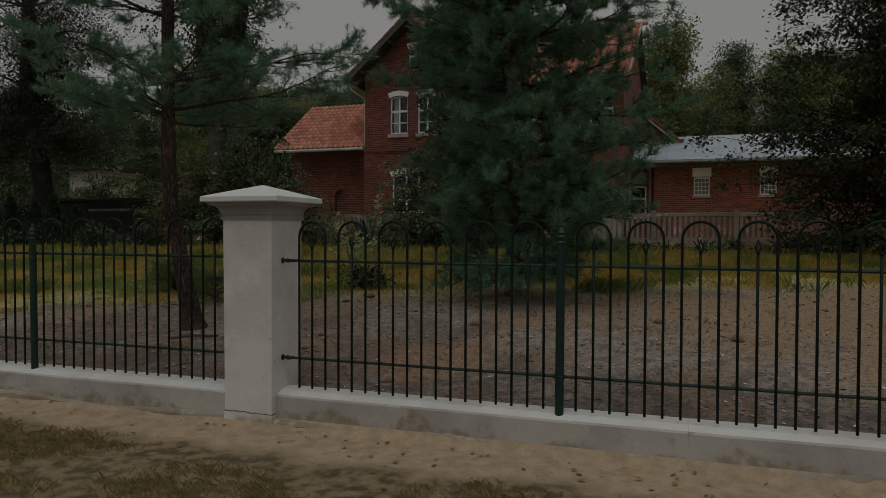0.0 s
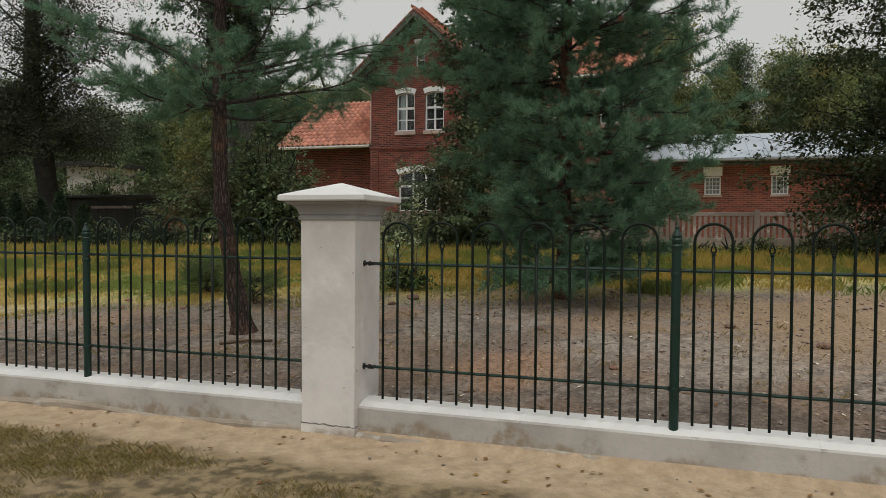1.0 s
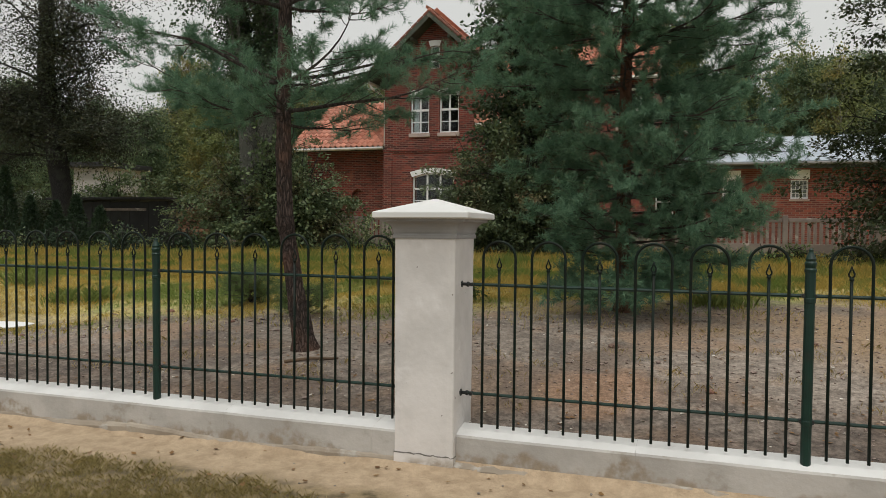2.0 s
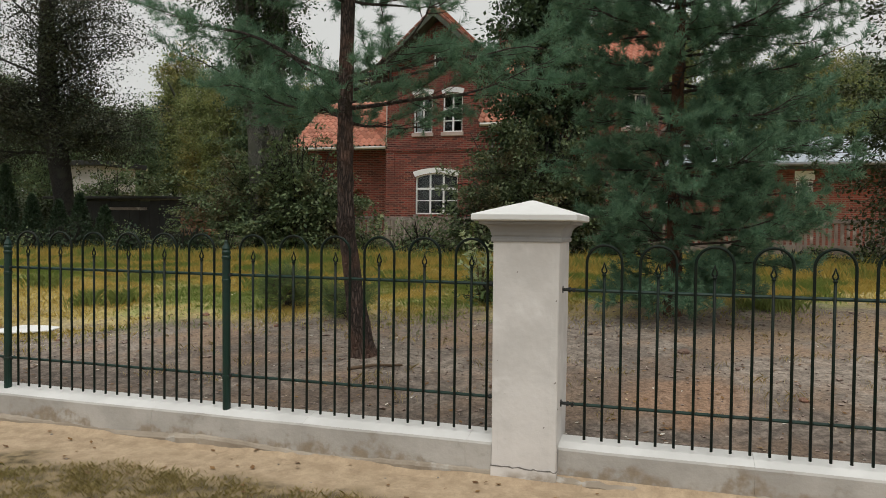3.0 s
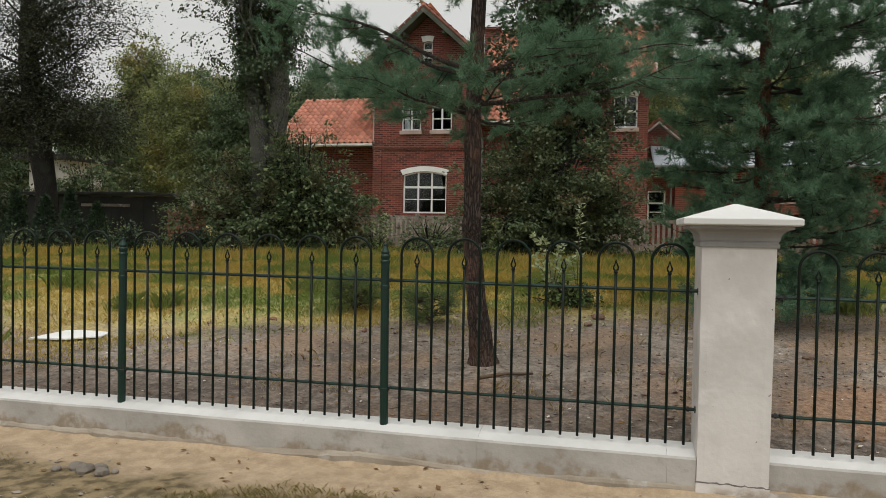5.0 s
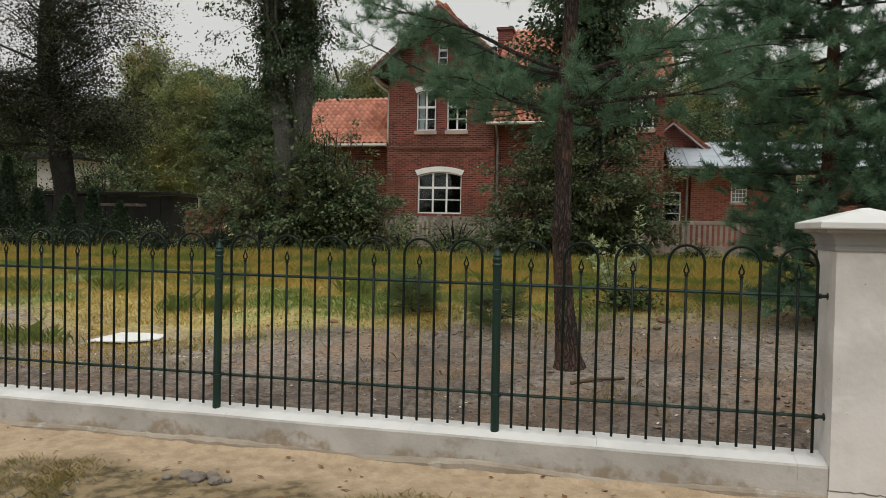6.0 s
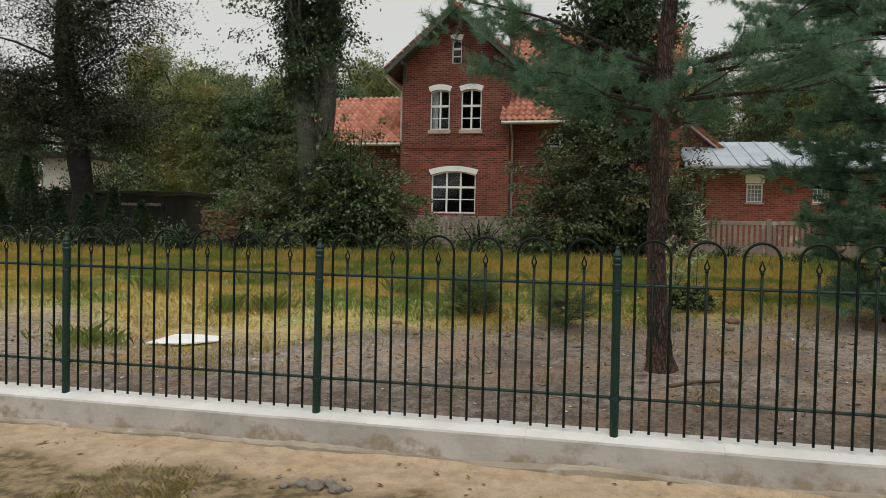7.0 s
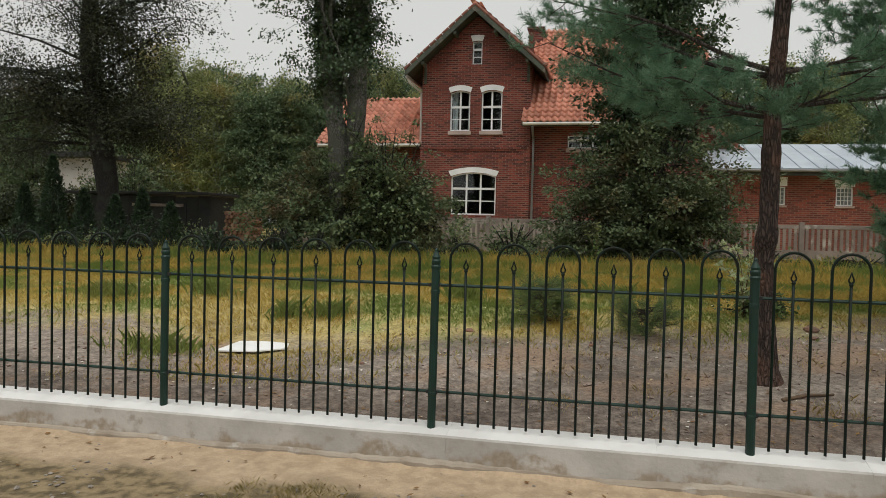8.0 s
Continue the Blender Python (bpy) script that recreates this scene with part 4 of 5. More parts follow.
def annex():
    t = thing("annex", "low red brick outbuilding with standing-seam zinc roof", "outbuilding", (0, 0, 1.1))
    off = Matrix.Translation((0, 0, -1.1))

    def ap(*a, **k):
        ob = part(*a, **k)
        ob.matrix_parent_inverse = off
        return ob
    y = 23.6
    ap("front_wall", wall_with_holes([(1.15, 1.0), (11, 1.0), (11, 4.0), (1.15, 4.0)], [arch(2.52, 3.08, 2.72, 3.38, 0.01), arch(4.72, 5.28, 2.72, 3.38, 0.01)], y, y + 0.36), M_ANNEXBRICK, t)
    ap("side_wall", boxed(1.15, 1.51, y + 0.36, 29, 1.0, 4.2), M_ANNEXBRICK, t)
    ap("side_wall", boxed(10.64, 11, y + 0.36, 29, 1.0, 4.2), M_ANNEXBRICK, t)
    ap("back_wall", boxed(1.15, 11, 29, 29.36, 1.0, 4.0), M_ANNEXBRICK, t)
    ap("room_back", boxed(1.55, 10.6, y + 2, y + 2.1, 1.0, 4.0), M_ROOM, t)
    for xa, xb in ((2.52, 3.08), (4.72, 5.28)):
        w = ap("window", wall_with_holes(arch(xa + 0.004, xb - 0.004, 2.724, 3.376, 0.01), [arch(xa + 0.05, xb - 0.05, 2.77, 3.33, 0.005)], y + 0.05, y + 0.11), M_WHITE, t, "small white barred window")
        p = part("pane", boxed(xa + 0.05, xb - 0.05, y + 0.09, y + 0.095, 2.77, 3.335), M_FROST, w, "grey frosted pane")
        for i in range(1, 4):
            x = xa + 0.05 + (xb - xa - 0.1) * i / 4
            part("bar", boxed(x - 0.01, x + 0.01, y + 0.03, y + 0.045, 2.75, 3.36), M_WHITE, w)
        for i in range(1, 4):
            z = 2.77 + 0.56 * i / 4
            part("bar", boxed(xa + 0.03, xb - 0.03, y + 0.015, y + 0.029, z - 0.01, z + 0.01), M_WHITE, w)
        part("lintel", boxed(xa - 0.04, xb + 0.04, y - 0.02, y + 0.09, 3.40, 3.72), M_WHITE, w, "white rendered lintel")
        part("sill", boxed(xa - 0.04, xb + 0.04, y - 0.05, y + 0.05, 2.65, 2.715), M_SILL, w)
    ang = math.degrees(math.atan2(5.35 - 3.98, 27.6 - 22.95))
    ln = math.hypot(5.35 - 3.98, 27.6 - 22.95)
    m = Matrix.Translation((0, 22.95, 3.98)) @ pose(0, 0, 0, ang)
    r = ap("roof", boxed(0.35, 11.4, 0, ln, -0.10, 0.0, m=m), M_ZINC, t, "grey zinc sheet roof")
    for i in range(19):
        x = 0.40 + i * 0.6
        part("seam", boxed(x - 0.012, x + 0.012, 0.0, ln, 0.0, 0.035, m=m), M_ZINC, r)
    part("fascia", boxed(0.37, 11.38, 22.92, 22.945, 3.72, 3.93), M_SOFFIT, r)
    part("gutter", Tubes().add([(0.3, 22.86, 3.90), (11.4, 22.86, 3.88)], [0.055, 0.055], 8).mesh("gutter"), M_PIPE, r)
    m2 = Matrix.Translation((0, 30.2, 3.98)) @ pose(0, 0, 0, 180 - math.degrees(math.atan2(1.37, 2.6)))
    part("back_slope", boxed(0.35, 11.4, 0, math.hypot(1.37, 2.6), 0.0, 0.1, m=m2), M_ZINC, r)
    ap("downpipe", Tubes().add([(1.0, 22.9, 3.85), (1.0, 23.5, 3.6), (1.0, 23.5, 1.1)], [0.04] * 3, 8).mesh("downpipe"), M_PIPE, t)
    # link wall with a door window, and a small tiled gable above
    ap("link_wall", wall_with_holes([(0.14, 1.0), (1.14, 1.0), (1.14, 3.8), (0.14, 3.8)], [arch(0.2, 0.85, 1.9, 3.1, 0.02)], 24.0, 24.3), M_ANNEXBRICK, t)
    w = ap("link_window", wall_with_holes(arch(0.204, 0.846, 1.904, 3.096, 0.02), [arch(0.26, 0.79, 1.96, 3.04, 0.02)], 24.02, 24.1), M_WHITE, t, "white framed window")
    part("crossbar", boxed(0.26, 0.79, 24.03, 24.09, 2.62, 2.68), M_WHITE, w)
    part("crossbar", boxed(0.26, 0.79, 24.03, 24.09, 2.30, 2.33), M_WHITE, w)
    part("pane", boxed(0.26, 0.79, 24.06, 24.066, 1.96, 3.04), M_GLASS, w)
    ap("room_side", boxed(0.14, 1.14, 25.4, 25.5, 1.0, 3.8), M_ROOM, t)
    g = ap("porch_gable", prism(bmesh.new(), [(-0.55, 4.3), (1.85, 4.3), (1.85, 4.9), (0.65, 5.9), (-0.55, 4.9)], 26.6, 29), M_ANNEXBRICK, t)
    for s in (-1, 1):
        up = Vector((-s * 1.35, 0, 1.15))
        part("roof_slope", prism(bmesh.new(), [(0.65, 5.93), (0.65, 6.02), (0.65 + s * 1.35, 4.87), (0.65 + s * 1.35, 4.78)], 26.2, 29.2), M_SILL, g)
        tile_field(g, (0.65 + s * 1.37, 26.2 if s > 0 else 29.2, 4.88), (0, s, 0), up, 3.0, up.length, 0)


annex()


def far_house():
    """A pale rendered house with a dark flat roof, far off behind the trees."""
    t = thing("far_house", "pale rendered low house with dark roof", "house", (-28.2, 25, 1.0))
    part("wall", boxed(0, 2.1, 0, 0.3, 0, 3.45), M_RENDER, t)
    part("body", boxed(0, 2.1, 0.301, 2.4, 0, 3.45), M_RENDER, t)
    part("roof", boxed(-0.4, 2.5, -0.5, 2.8, 3.451, 3.7, 0.02), M_TARP, t)


far_house()

# ---------------------------------------------------------------- trees


def curve_pts(p0, p1, sag, n, rng, wob=0.03):
    """A limb from p0 to p1 that sags or rises in the middle and wanders a little."""
    p0, p1 = np.array(p0, float), np.array(p1, float)
    ln = np.linalg.norm(p1 - p0)
    out = []
    ph = rng.uniform(0, 6.28, 3)
    for i in range(n + 1):
        u = i / n
        q = p0 + (p1 - p0) * u
        q[2] += sag * ln * 4 * u * (1 - u)
        q += wob * ln * u * np.sin(ph + u * 7) * (1 if i else 0)
        out.append(q)
    return np.array(out)


def pine(name, label, base, trunk, limbs, seed, shoots_per_m, bark, needle_count=46, nl=0.075, nw=0.006, twig_m=11, leafmat=None):
    """trunk: rows of (x, y, z, radius) from the base; limbs: rows of (z, azimuth, length, rise)."""
    rng = np.random.default_rng(seed)
    t = thing(name, label, "pine tree", base)
    tr = np.array(trunk, float)
    zs = np.linspace(tr[0, 2], tr[-1, 2], 110)
    pts = np.stack([np.interp(zs, tr[:, 2], tr[:, k]) for k in range(3)], 1)
    rad = np.interp(zs, tr[:, 2], tr[:, 3])
    tb = Tubes().add(pts, rad, 18)
    for i, v in enumerate(tb.v):
        c = Vector(pts[i // 18])
        d = v - c
        q = noise.noise((d.x * 26, d.y * 26, v.z * 7 + seed)) + 0.6 * noise.noise((d.x * 60, d.y * 60, v.z * 22))
        tb.v[i] = c + d * (1 + 0.10 * q)
    part("trunk", tb.mesh("trunk"), bark, t, smooth=True)
    B, W, L = [], [], []
    for z, az, ln, rise in limbs:
        wood = Tubes()
        p0 = np.array([np.interp(z, tr[:, 2], tr[:, 0]), np.interp(z, tr[:, 2], tr[:, 1]), z])
        d = np.array([math.cos(az), math.sin(az), 0])
        p1 = p0 + d * ln + np.array([0, 0, rise * ln])
        c = curve_pts(p0, p1, -0.05 + rng.uniform(-0.03, 0.05), 8, rng, 0.035)
        r0 = 0.006 + 0.009 * ln
        wood.add(c, np.linspace(r0, 0.004, 9), 6)
        nt = max(4, int(ln * twig_m))
        for k in range(nt):
            u = rng.uniform(0.08, 1.0) if k else 1.0
            i = min(int(u * 8), 7)
            q = c[i] + (c[i + 1] - c[i]) * (u * 8 - i)
            side = rng.choice([-1, 1])
            a2 = az + side * rng.uniform(0.35, 1.15) * (1 if k else 0)
            l2 = (0.18 + 0.42 * (1 - u) + 0.12 * rng.random()) * min(1.2, 0.5 + 0.5 * ln)
            e = q + np.array([math.cos(a2), math.sin(a2), rng.uniform(-0.15, 0.55)]) * l2
            tw = curve_pts(q, e, -0.06, 4, rng, 0.04)
            wood.add(tw, np.linspace(0.005, 0.002, 5), 4)
            for _ in range(max(2, int(shoots_per_m * l2))):
                v = rng.uniform(0.3, 1.0)
                j = min(int(v * 4), 3)
                s = tw[j] + (tw[j + 1] - tw[j]) * (v * 4 - j)
                w = unit((e - q) / l2 * 0.9 + rng.normal(size=3) * 0.5 + np.array([0, 0, 0.35]))
                B.append(s)
                W.append(w)
                L.append(rng.uniform(0.07, 0.17))
        part("limb", wood.mesh("limb"), M_LIMB, t, smooth=True)
    part("crown", needles("crown", np.array(B), np.array(W), np.array(L), rng, needle_count, nl, nw), leafmat or M_NEEDLE, t, "blue-green pine needles in tufts")
    return t


def broadleaf(name, label, base, trunks, crown, n_limbs, n_leaves, leaf, seed, bark, leafmat, spread=0.35, twigs=4, cat="tree", ivy=0, low=0.0, reach=(0.5, 0.88), thin=1.0):
    """trunks: lists of (x, y, z, radius); crown: ellipsoids (cx, cy, cz, rx, ry, rz), all from the base."""
    rng = np.random.default_rng(seed)
    t = thing(name, label, cat, base)
    C, O = [], []
    wood = Tubes()
    paths = []
    for tr in trunks:
        tr = np.array(tr, float)
        s = np.linspace(0, len(tr) - 1, 22)
        pts = np.stack([np.interp(s, np.arange(len(tr)), tr[:, k]) for k in range(3)], 1)
        rad = np.interp(s, np.arange(len(tr)), tr[:, 3])
        part("trunk", Tubes().add(pts, rad * (1 + 0.06 * np.sin(s * 5)), 10).mesh("trunk"), bark, t, smooth=True)
        paths.append((pts, rad))
    for e in crown:
        e = np.array(e, float)
        for _ in range(n_limbs):
            d = unit(rng.normal(size=3))
            tip = e[:3] + d * e[3:] * rng.uniform(0.55, 1.0)
            pts, rad = paths[rng.integers(len(paths))]
            k = int(np.argmin(np.abs(pts[:, 2] - max(low, tip[2] * rng.uniform(*reach)))))
            c = curve_pts(pts[k], tip, 0.06, 7, rng, 0.05)
            wood.add(c, np.linspace(min(max(0.010, rad[k] * 0.30), 0.010 + 0.011 * thin * np.linalg.norm(tip - pts[k])), 0.005, 8), 6)
            for _ in range(twigs):
                i = rng.integers(3, 8)
                q = c[i] + rng.normal(size=3) * e[3:] * 0.24
                wood.add(curve_pts(c[i], q, 0.05, 3, rng, 0.05), np.linspace(0.008, 0.003, 4), 4)
                C.append(q)
                O.append(unit(q - e[:3]))
    C, O = np.array(C), np.array(O)
    part("branchwork", wood.mesh("branchwork"), bark, t, smooth=True)
    i = rng.integers(0, len(C), n_leaves)
    cen = C[i] + rng.normal(size=(n_leaves, 3)) * spread * np.array([1, 1, 0.5])
    out = O[i]
    if ivy:
        pts, rad = paths[0]
        for pts, rad in paths:
            k = rng.integers(int(len(pts) * 0.58), len(pts), ivy)
            a = rng.uniform(0, 6.28, ivy)
            r = rad[k] + np.abs(rng.normal(0, 0.17, ivy)) * rng.choice((0.3, 1.3), ivy)
            q = pts[k] + np.stack([np.cos(a) * r, np.sin(a) * r, rng.uniform(-0.35, 0.35, ivy)], 1)
            cen, out = np.concatenate([cen, q]), np.concatenate([out, np.stack([np.cos(a), np.sin(a), 0 * a], 1)])
    part("crown", leaves("crown", cen, leaf, rng, out), leafmat, t)
    return t


def whorls(z0, z1, step, per, length, rise, rng, gap=0.5):
    out = []
    z = z0
    while z < z1:
        a0 = rng.uniform(0, 6.28)
        for k in range(per):
            out.append((z + rng.uniform(-0.06, 0.06), a0 + k * 6.283 / per + rng.uniform(-0.3, 0.3), length(z) * rng.uniform(0.75, 1.15), rise + rng.uniform(-0.12, 0.15)))
        z += step * rng.uniform(0.8, 1.2)
    return out


r1 = np.random.default_rng(11)
b1 = gz(-1.84, 1.5)
limbs1 = [(2.05, 2.95, 1.7, 0.30), (2.02, 2.3, 1.5, 0.24), (2.08, 3.75, 0.95, 0.10), (2.00, 1.3, 1.0, 0.05), (2.06, 5.2, 0.9, 0.12), (2.10, 0.15, 1.6, 0.14),
          (2.33, 2.65, 1.6, 0.38), (2.36, 3.15, 1.7, 0.38), (2.30, 1.7, 0.9, 0.25), (2.38, 0.5, 1.6, 0.20), (2.35, 5.7, 1.2, 0.22)]
limbs1 = [(z + 0.10, a, ln, rise + 0.05) for z, a, ln, rise in limbs1]
limbs1 += whorls(3.10, 6.2, 0.45, 5, lambda z: 1.25 - 0.15 * (z - 2.9), 0.25, r1)
first_pine = pine("pine_tree", "slender red-barked pine with bare lower trunk", (-1.84, 1.54, b1 - 0.05),
     [(0.03, 0.02, -0.1, 0.19), (0.02, 0, 0.05, 0.135), (0.01, -0.02, 0.16, 0.105), (-0.03, -0.1, 0.6, 0.080), (-0.06, -0.2, 1.15, 0.072), (-0.05, -0.25, 1.22, 0.086), (-0.05, -0.25, 1.30, 0.070), (-0.05, -0.28, 1.78, 0.066), (-0.05, -0.28, 1.84, 0.076), (-0.05, -0.28, 1.92, 0.065), (-0.05, -0.28, 2.2, 0.064), (0.0, -0.34, 3.2, 0.055), (0.05, -0.4, 6.6, 0.02)],
     limbs1, 21, 21, M_PINEBARK, 54, 0.068, 0.0045, 11)
dead = curve_pts((-1.80, 1.24, 2.72), (-0.15, 1.30, 2.98), 0.03, 9, np.random.default_rng(6), 0.04)
dead_limb = part("dead_branch", Tubes().add(dead, np.linspace(0.016, 0.004, 10), 6).mesh("dead_branch"), M_LIMB, first_pine, "bare dead branch", True)
dead_limb.matrix_parent_inverse = first_pine.matrix_basis.inverted()
r2 = np.random.default_rng(12)
b2 = gz(0.8, 4.2)
limbs2 = whorls(0.30, 4.2, 0.29, 6, lambda z: min(1.40, 0.72 + 0.55 * z), 0.06, r2) + whorls(4.2, 6.6, 0.32, 5, lambda z: 1.35 - 0.45 * (z - 4.2), 0.35, r2)
limbs2 = [(z, a, ln * (0.72 if math.cos(a) < -0.2 and z < 2.6 else 1.1 if math.cos(a) > 0.3 and z > 2 else 1.0), rise) for z, a, ln, rise in limbs2]
limbs2 += [(0.42, 4.5, 0.75, -0.30), (0.50, 5.0, 0.95, -0.28), (0.45, 3.9, 0.8, -0.26), (0.55, 5.6, 0.9, -0.22), (0.6, 4.75, 1.05, -0.25)]
pine("pine_tree", "bushy dark pine with branches to the ground", (0.8, 4.2, b2 - 0.05),
     [(0, 0, 0, 0.11), (0.0, 0, 0.3, 0.09), (0.0, 0, 2.3, 0.07), (0.02, 0, 4.2, 0.05), (0.02, 0, 6.9, 0.012)],
     limbs2, 22, 20, M_PINEBARK2, 44, 0.08, 0.0068, 10)

twin_z = gz(-9.6, 12.4)
broadleaf("twin_trunk_tree", "forked grey-barked tree with ivy-clad trunks", (-9.5, 12.4, twin_z - 0.05),
          [[(0, 0, 0, 0.30), (-0.02, 0, 1.6, 0.26), (-0.10, 0, 2.9, 0.25), (-0.38, 0.1, 4.3, 0.24), (-0.52, 0.1, 6.2, 0.22), (-0.8, 0.2, 9.0, 0.10)],
           [(0.05, 0.1, 1.6, 0.24), (0.28, 0.2, 3.0, 0.24), (0.33, 0.2, 4.6, 0.23), (0.30, 0.2, 6.2, 0.21), (0.4, 0.3, 9.0, 0.12)]],
          [(-0.3, 0, 6.8, 1.7, 1.5, 2.0), (0.2, 0.2, 9.4, 2.4, 2.2, 2.0)], 22, 19000, 0.095, 31, M_TWINBARK, M_LEAF_IVY, 0.20, 6, ivy=6500)
oak_z = gz(-16.4, 12.7)
broadleaf("oak_tree", "dark oak with crooked trunk and thinning leaves", (-16.3, 12.7, oak_z - 0.05),
          [[(0, 0, 0, 0.34), (0.1, 0, 1.5, 0.29), (-0.25, 0, 3.4, 0.27), (-0.55, 0, 5.2, 0.25), (-0.6, 0.1, 8.0, 0.18), (-0.3, 0.1, 11, 0.08)]],
          [(-2.4, 0, 5.4, 3.6, 2.6, 2.3), (1.1, 0, 6.0, 1.7, 1.4, 1.5), (-1.0, 0.2, 9.0, 4.2, 3.4, 2.4), (-3.8, 0.5, 3.6, 2.8, 2, 1.5), (1.2, 0.4, 3.9, 1.9, 1.6, 1.1)], 24, 62000, 0.08, 32, M_DARKBARK, M_LEAF_OAK, 0.27, 11, low=2.9, reach=(0.72, 1.04), thin=0.6)
lin_z = gz(5.6, 10.4)
broadleaf("linden_tree", "dense dark linden with leaves to the ground", (6.55, 11.2, lin_z - 0.05),
          [[(0, 0, 0, 0.26), (0, 0, 1.2, 0.22), (0.1, 0, 4, 0.17), (0, 0, 8.4, 0.05)]],
          [(-0.2, 0, 2.0, 3.0, 2.2, 1.9), (0.4, 0, 4.8, 2.45, 2.3, 2.2), (0.9, 0, 7.4, 2.0, 2.0, 1.8)], 40, 100000, 0.095, 33, M_DARKBARK, M_LEAF_DARK, 0.18, 9)


def shrub(name, label, base, r, h, n, leaf, seed, mat, stems=9, spread=0.12, cat="shrub"):
    rng = np.random.default_rng(seed)
    tr = []
    for k in range(stems):
        a, q = rng.uniform(0, 6.28), rng.uniform(0.2, 0.75)
        tr.append([(0.15 * math.cos(a), 0.15 * math.sin(a), 0, 0.03), (r[0] * q * 0.5 * math.cos(a), r[1] * q * 0.5 * math.sin(a), h * 0.5, 0.02), (r[0] * q * math.cos(a), r[1] * q * math.sin(a), h * rng.uniform(0.7, 0.95), 0.008)])
    return broadleaf(name, label, base, tr, [(0, 0, h * 0.50, r[0], r[1], h * 0.50), (-r[0] * 0.45, 0, h * 0.32, r[0] * 0.65, r[1] * 0.8, h * 0.33), (r[0] * 0.5, 0, h * 0.30, r[0] * 0.6, r[1] * 0.8, h * 0.32)],
                     40 if n > 3000 else 9, n, leaf, seed + 1, M_DARKBARK, mat, spread, 8 if n > 3000 else 5, cat)


shrub("hazel_bush", "large rounded hazel bush turning brown", (-9.35, 12.9, gz(-9.35, 12.9) - 0.03), (2.45, 1.5), 2.85, 46000, 0.095, 41, M_LEAF_BUSH)
shrub("hazel_bush", "upright browning hazel bush against a tree", (-8.35, 12.3, gz(-8.35, 12.3) - 0.03), (1.35, 1.0), 3.3, 11000, 0.11, 49, M_LEAF_BUSH)
shrub("hazel_bush", "dense dark hazel bush before the house", (-2.45, 12.3, gz(-2.45, 12.3) - 0.03), (2.15, 1.4), 3.3, 46000, 0.09, 43, M_LEAF_BUSH_SHADED)
broadleaf("maple_tree", "tall dark maple standing in hazel bushes", (-2.2, 13.1, gz(-2.2, 13.1) - 0.05),
          [[(0, 0, 0, 0.17), (0, 0, 2, 0.14), (0.1, 0, 5, 0.11), (0, 0, 9.5, 0.04)]],
          [(0, 0, 3.4, 1.6, 1.2, 1.3), (0, 0, 5.0, 1.6, 1.3, 1.5), (0.1, 0, 7.0, 1.5, 1.4, 1.6), (0, 0, 9.0, 1.3, 1.3, 1.6)], 26, 36000, 0.12, 35, M_DARKBARK, M_LEAF_IVY, 0.17, 7)
shrub("hazel_bush", "light green bush behind a dark shed", (-20.3, 19.6, gz(-20.3, 19.6) - 0.03), (2.1, 1.2), 3.0, 17000, 0.13, 45, M_LEAF_BUSH)
shrub("hazel_bush", "low leafy bush at the meadow's end", (-5.3, 13.0, gz(-5.3, 13) - 0.03), (0.8, 0.7), 1.0, 2200, 0.09, 47, M_LEAF_BUSH)

for i, (x, y, h, r) in enumerate(((-28.2, 18, 2.3, 1.9), (-31, 18.5, 2.5, 1.9), (-23, 17.2, 1.9, 1.7), (-20.9, 17.2, 1.8, 1.5), (-25.6, 17.5, 2.1, 1.8), (-22.3, 15.6, 1.6, 1.3))):
    shrub("hedge_bush", "dark dense hedge bush at the yard's end", (x, y, gz(x, y) - 0.03), (r, 1.0), h, 9500, 0.12, 101 + 2 * i, M_LEAF_DARK, 7, 0.14, "hedge")
rwd = random.Random(9)
for i in range(26):
    x = -14 + 19.5 * (i + rwd.random()) / 26
    y = 11.2 + rwd.random() * 2.6
    h = rwd.uniform(0.3, 0.62)
    shrub("weed_clump", "rank green weeds at the meadow's end", (x, y, gz(x, y) - 0.02), (rwd.uniform(0.3, 0.55), 0.3), h, 420, 0.075, 131 + 2 * i, M_WEED if i % 3 else M_LEAF_BUSH, 4, 0.09, "weeds")
for i in range(22):
    x = -21 + 12 * (i + rwd.random()) / 22
    y = 9.6 + rwd.random() * 1.3
    shrub("weed_clump", "tall dark nettles before the thuja row", (x, y, gz(x, y) - 0.02), (rwd.uniform(0.35, 0.55), 0.35), rwd.uniform(0.5, 0.85), 700, 0.08, 231 + 2 * i, M_THUJA if i % 3 else M_LEAF_BUSH, 5, 0.09, "weeds")
# saplings and weeds in the yard
for (x, y), h, sd in (((-3.77, 3.60), 0.40, 51), ((-2.66, 3.00), 0.36, 52)):
    rr = np.random.default_rng(sd)
    pine("pine_sapling", "small soft green pine sapling in the grass", (x, y, gz(x, y) - 0.02), [(0, 0, 0, 0.012), (0, 0, h, 0.004)],
         whorls(0.05, h, 0.06, 5, lambda z: 0.15 - 0.24 * z, 0.85, rr), sd, 24, M_TWIG, 26, 0.055, 0.003, 12, M_SAPLING)
shrub("weed_bush", "low dark green weed bush at the meadow's edge", (-1.35, 4.45, gz(-1.35, 4.45) - 0.02), (0.36, 0.30), 0.36, 900, 0.06, 55, M_WEED, 7, 0.08)


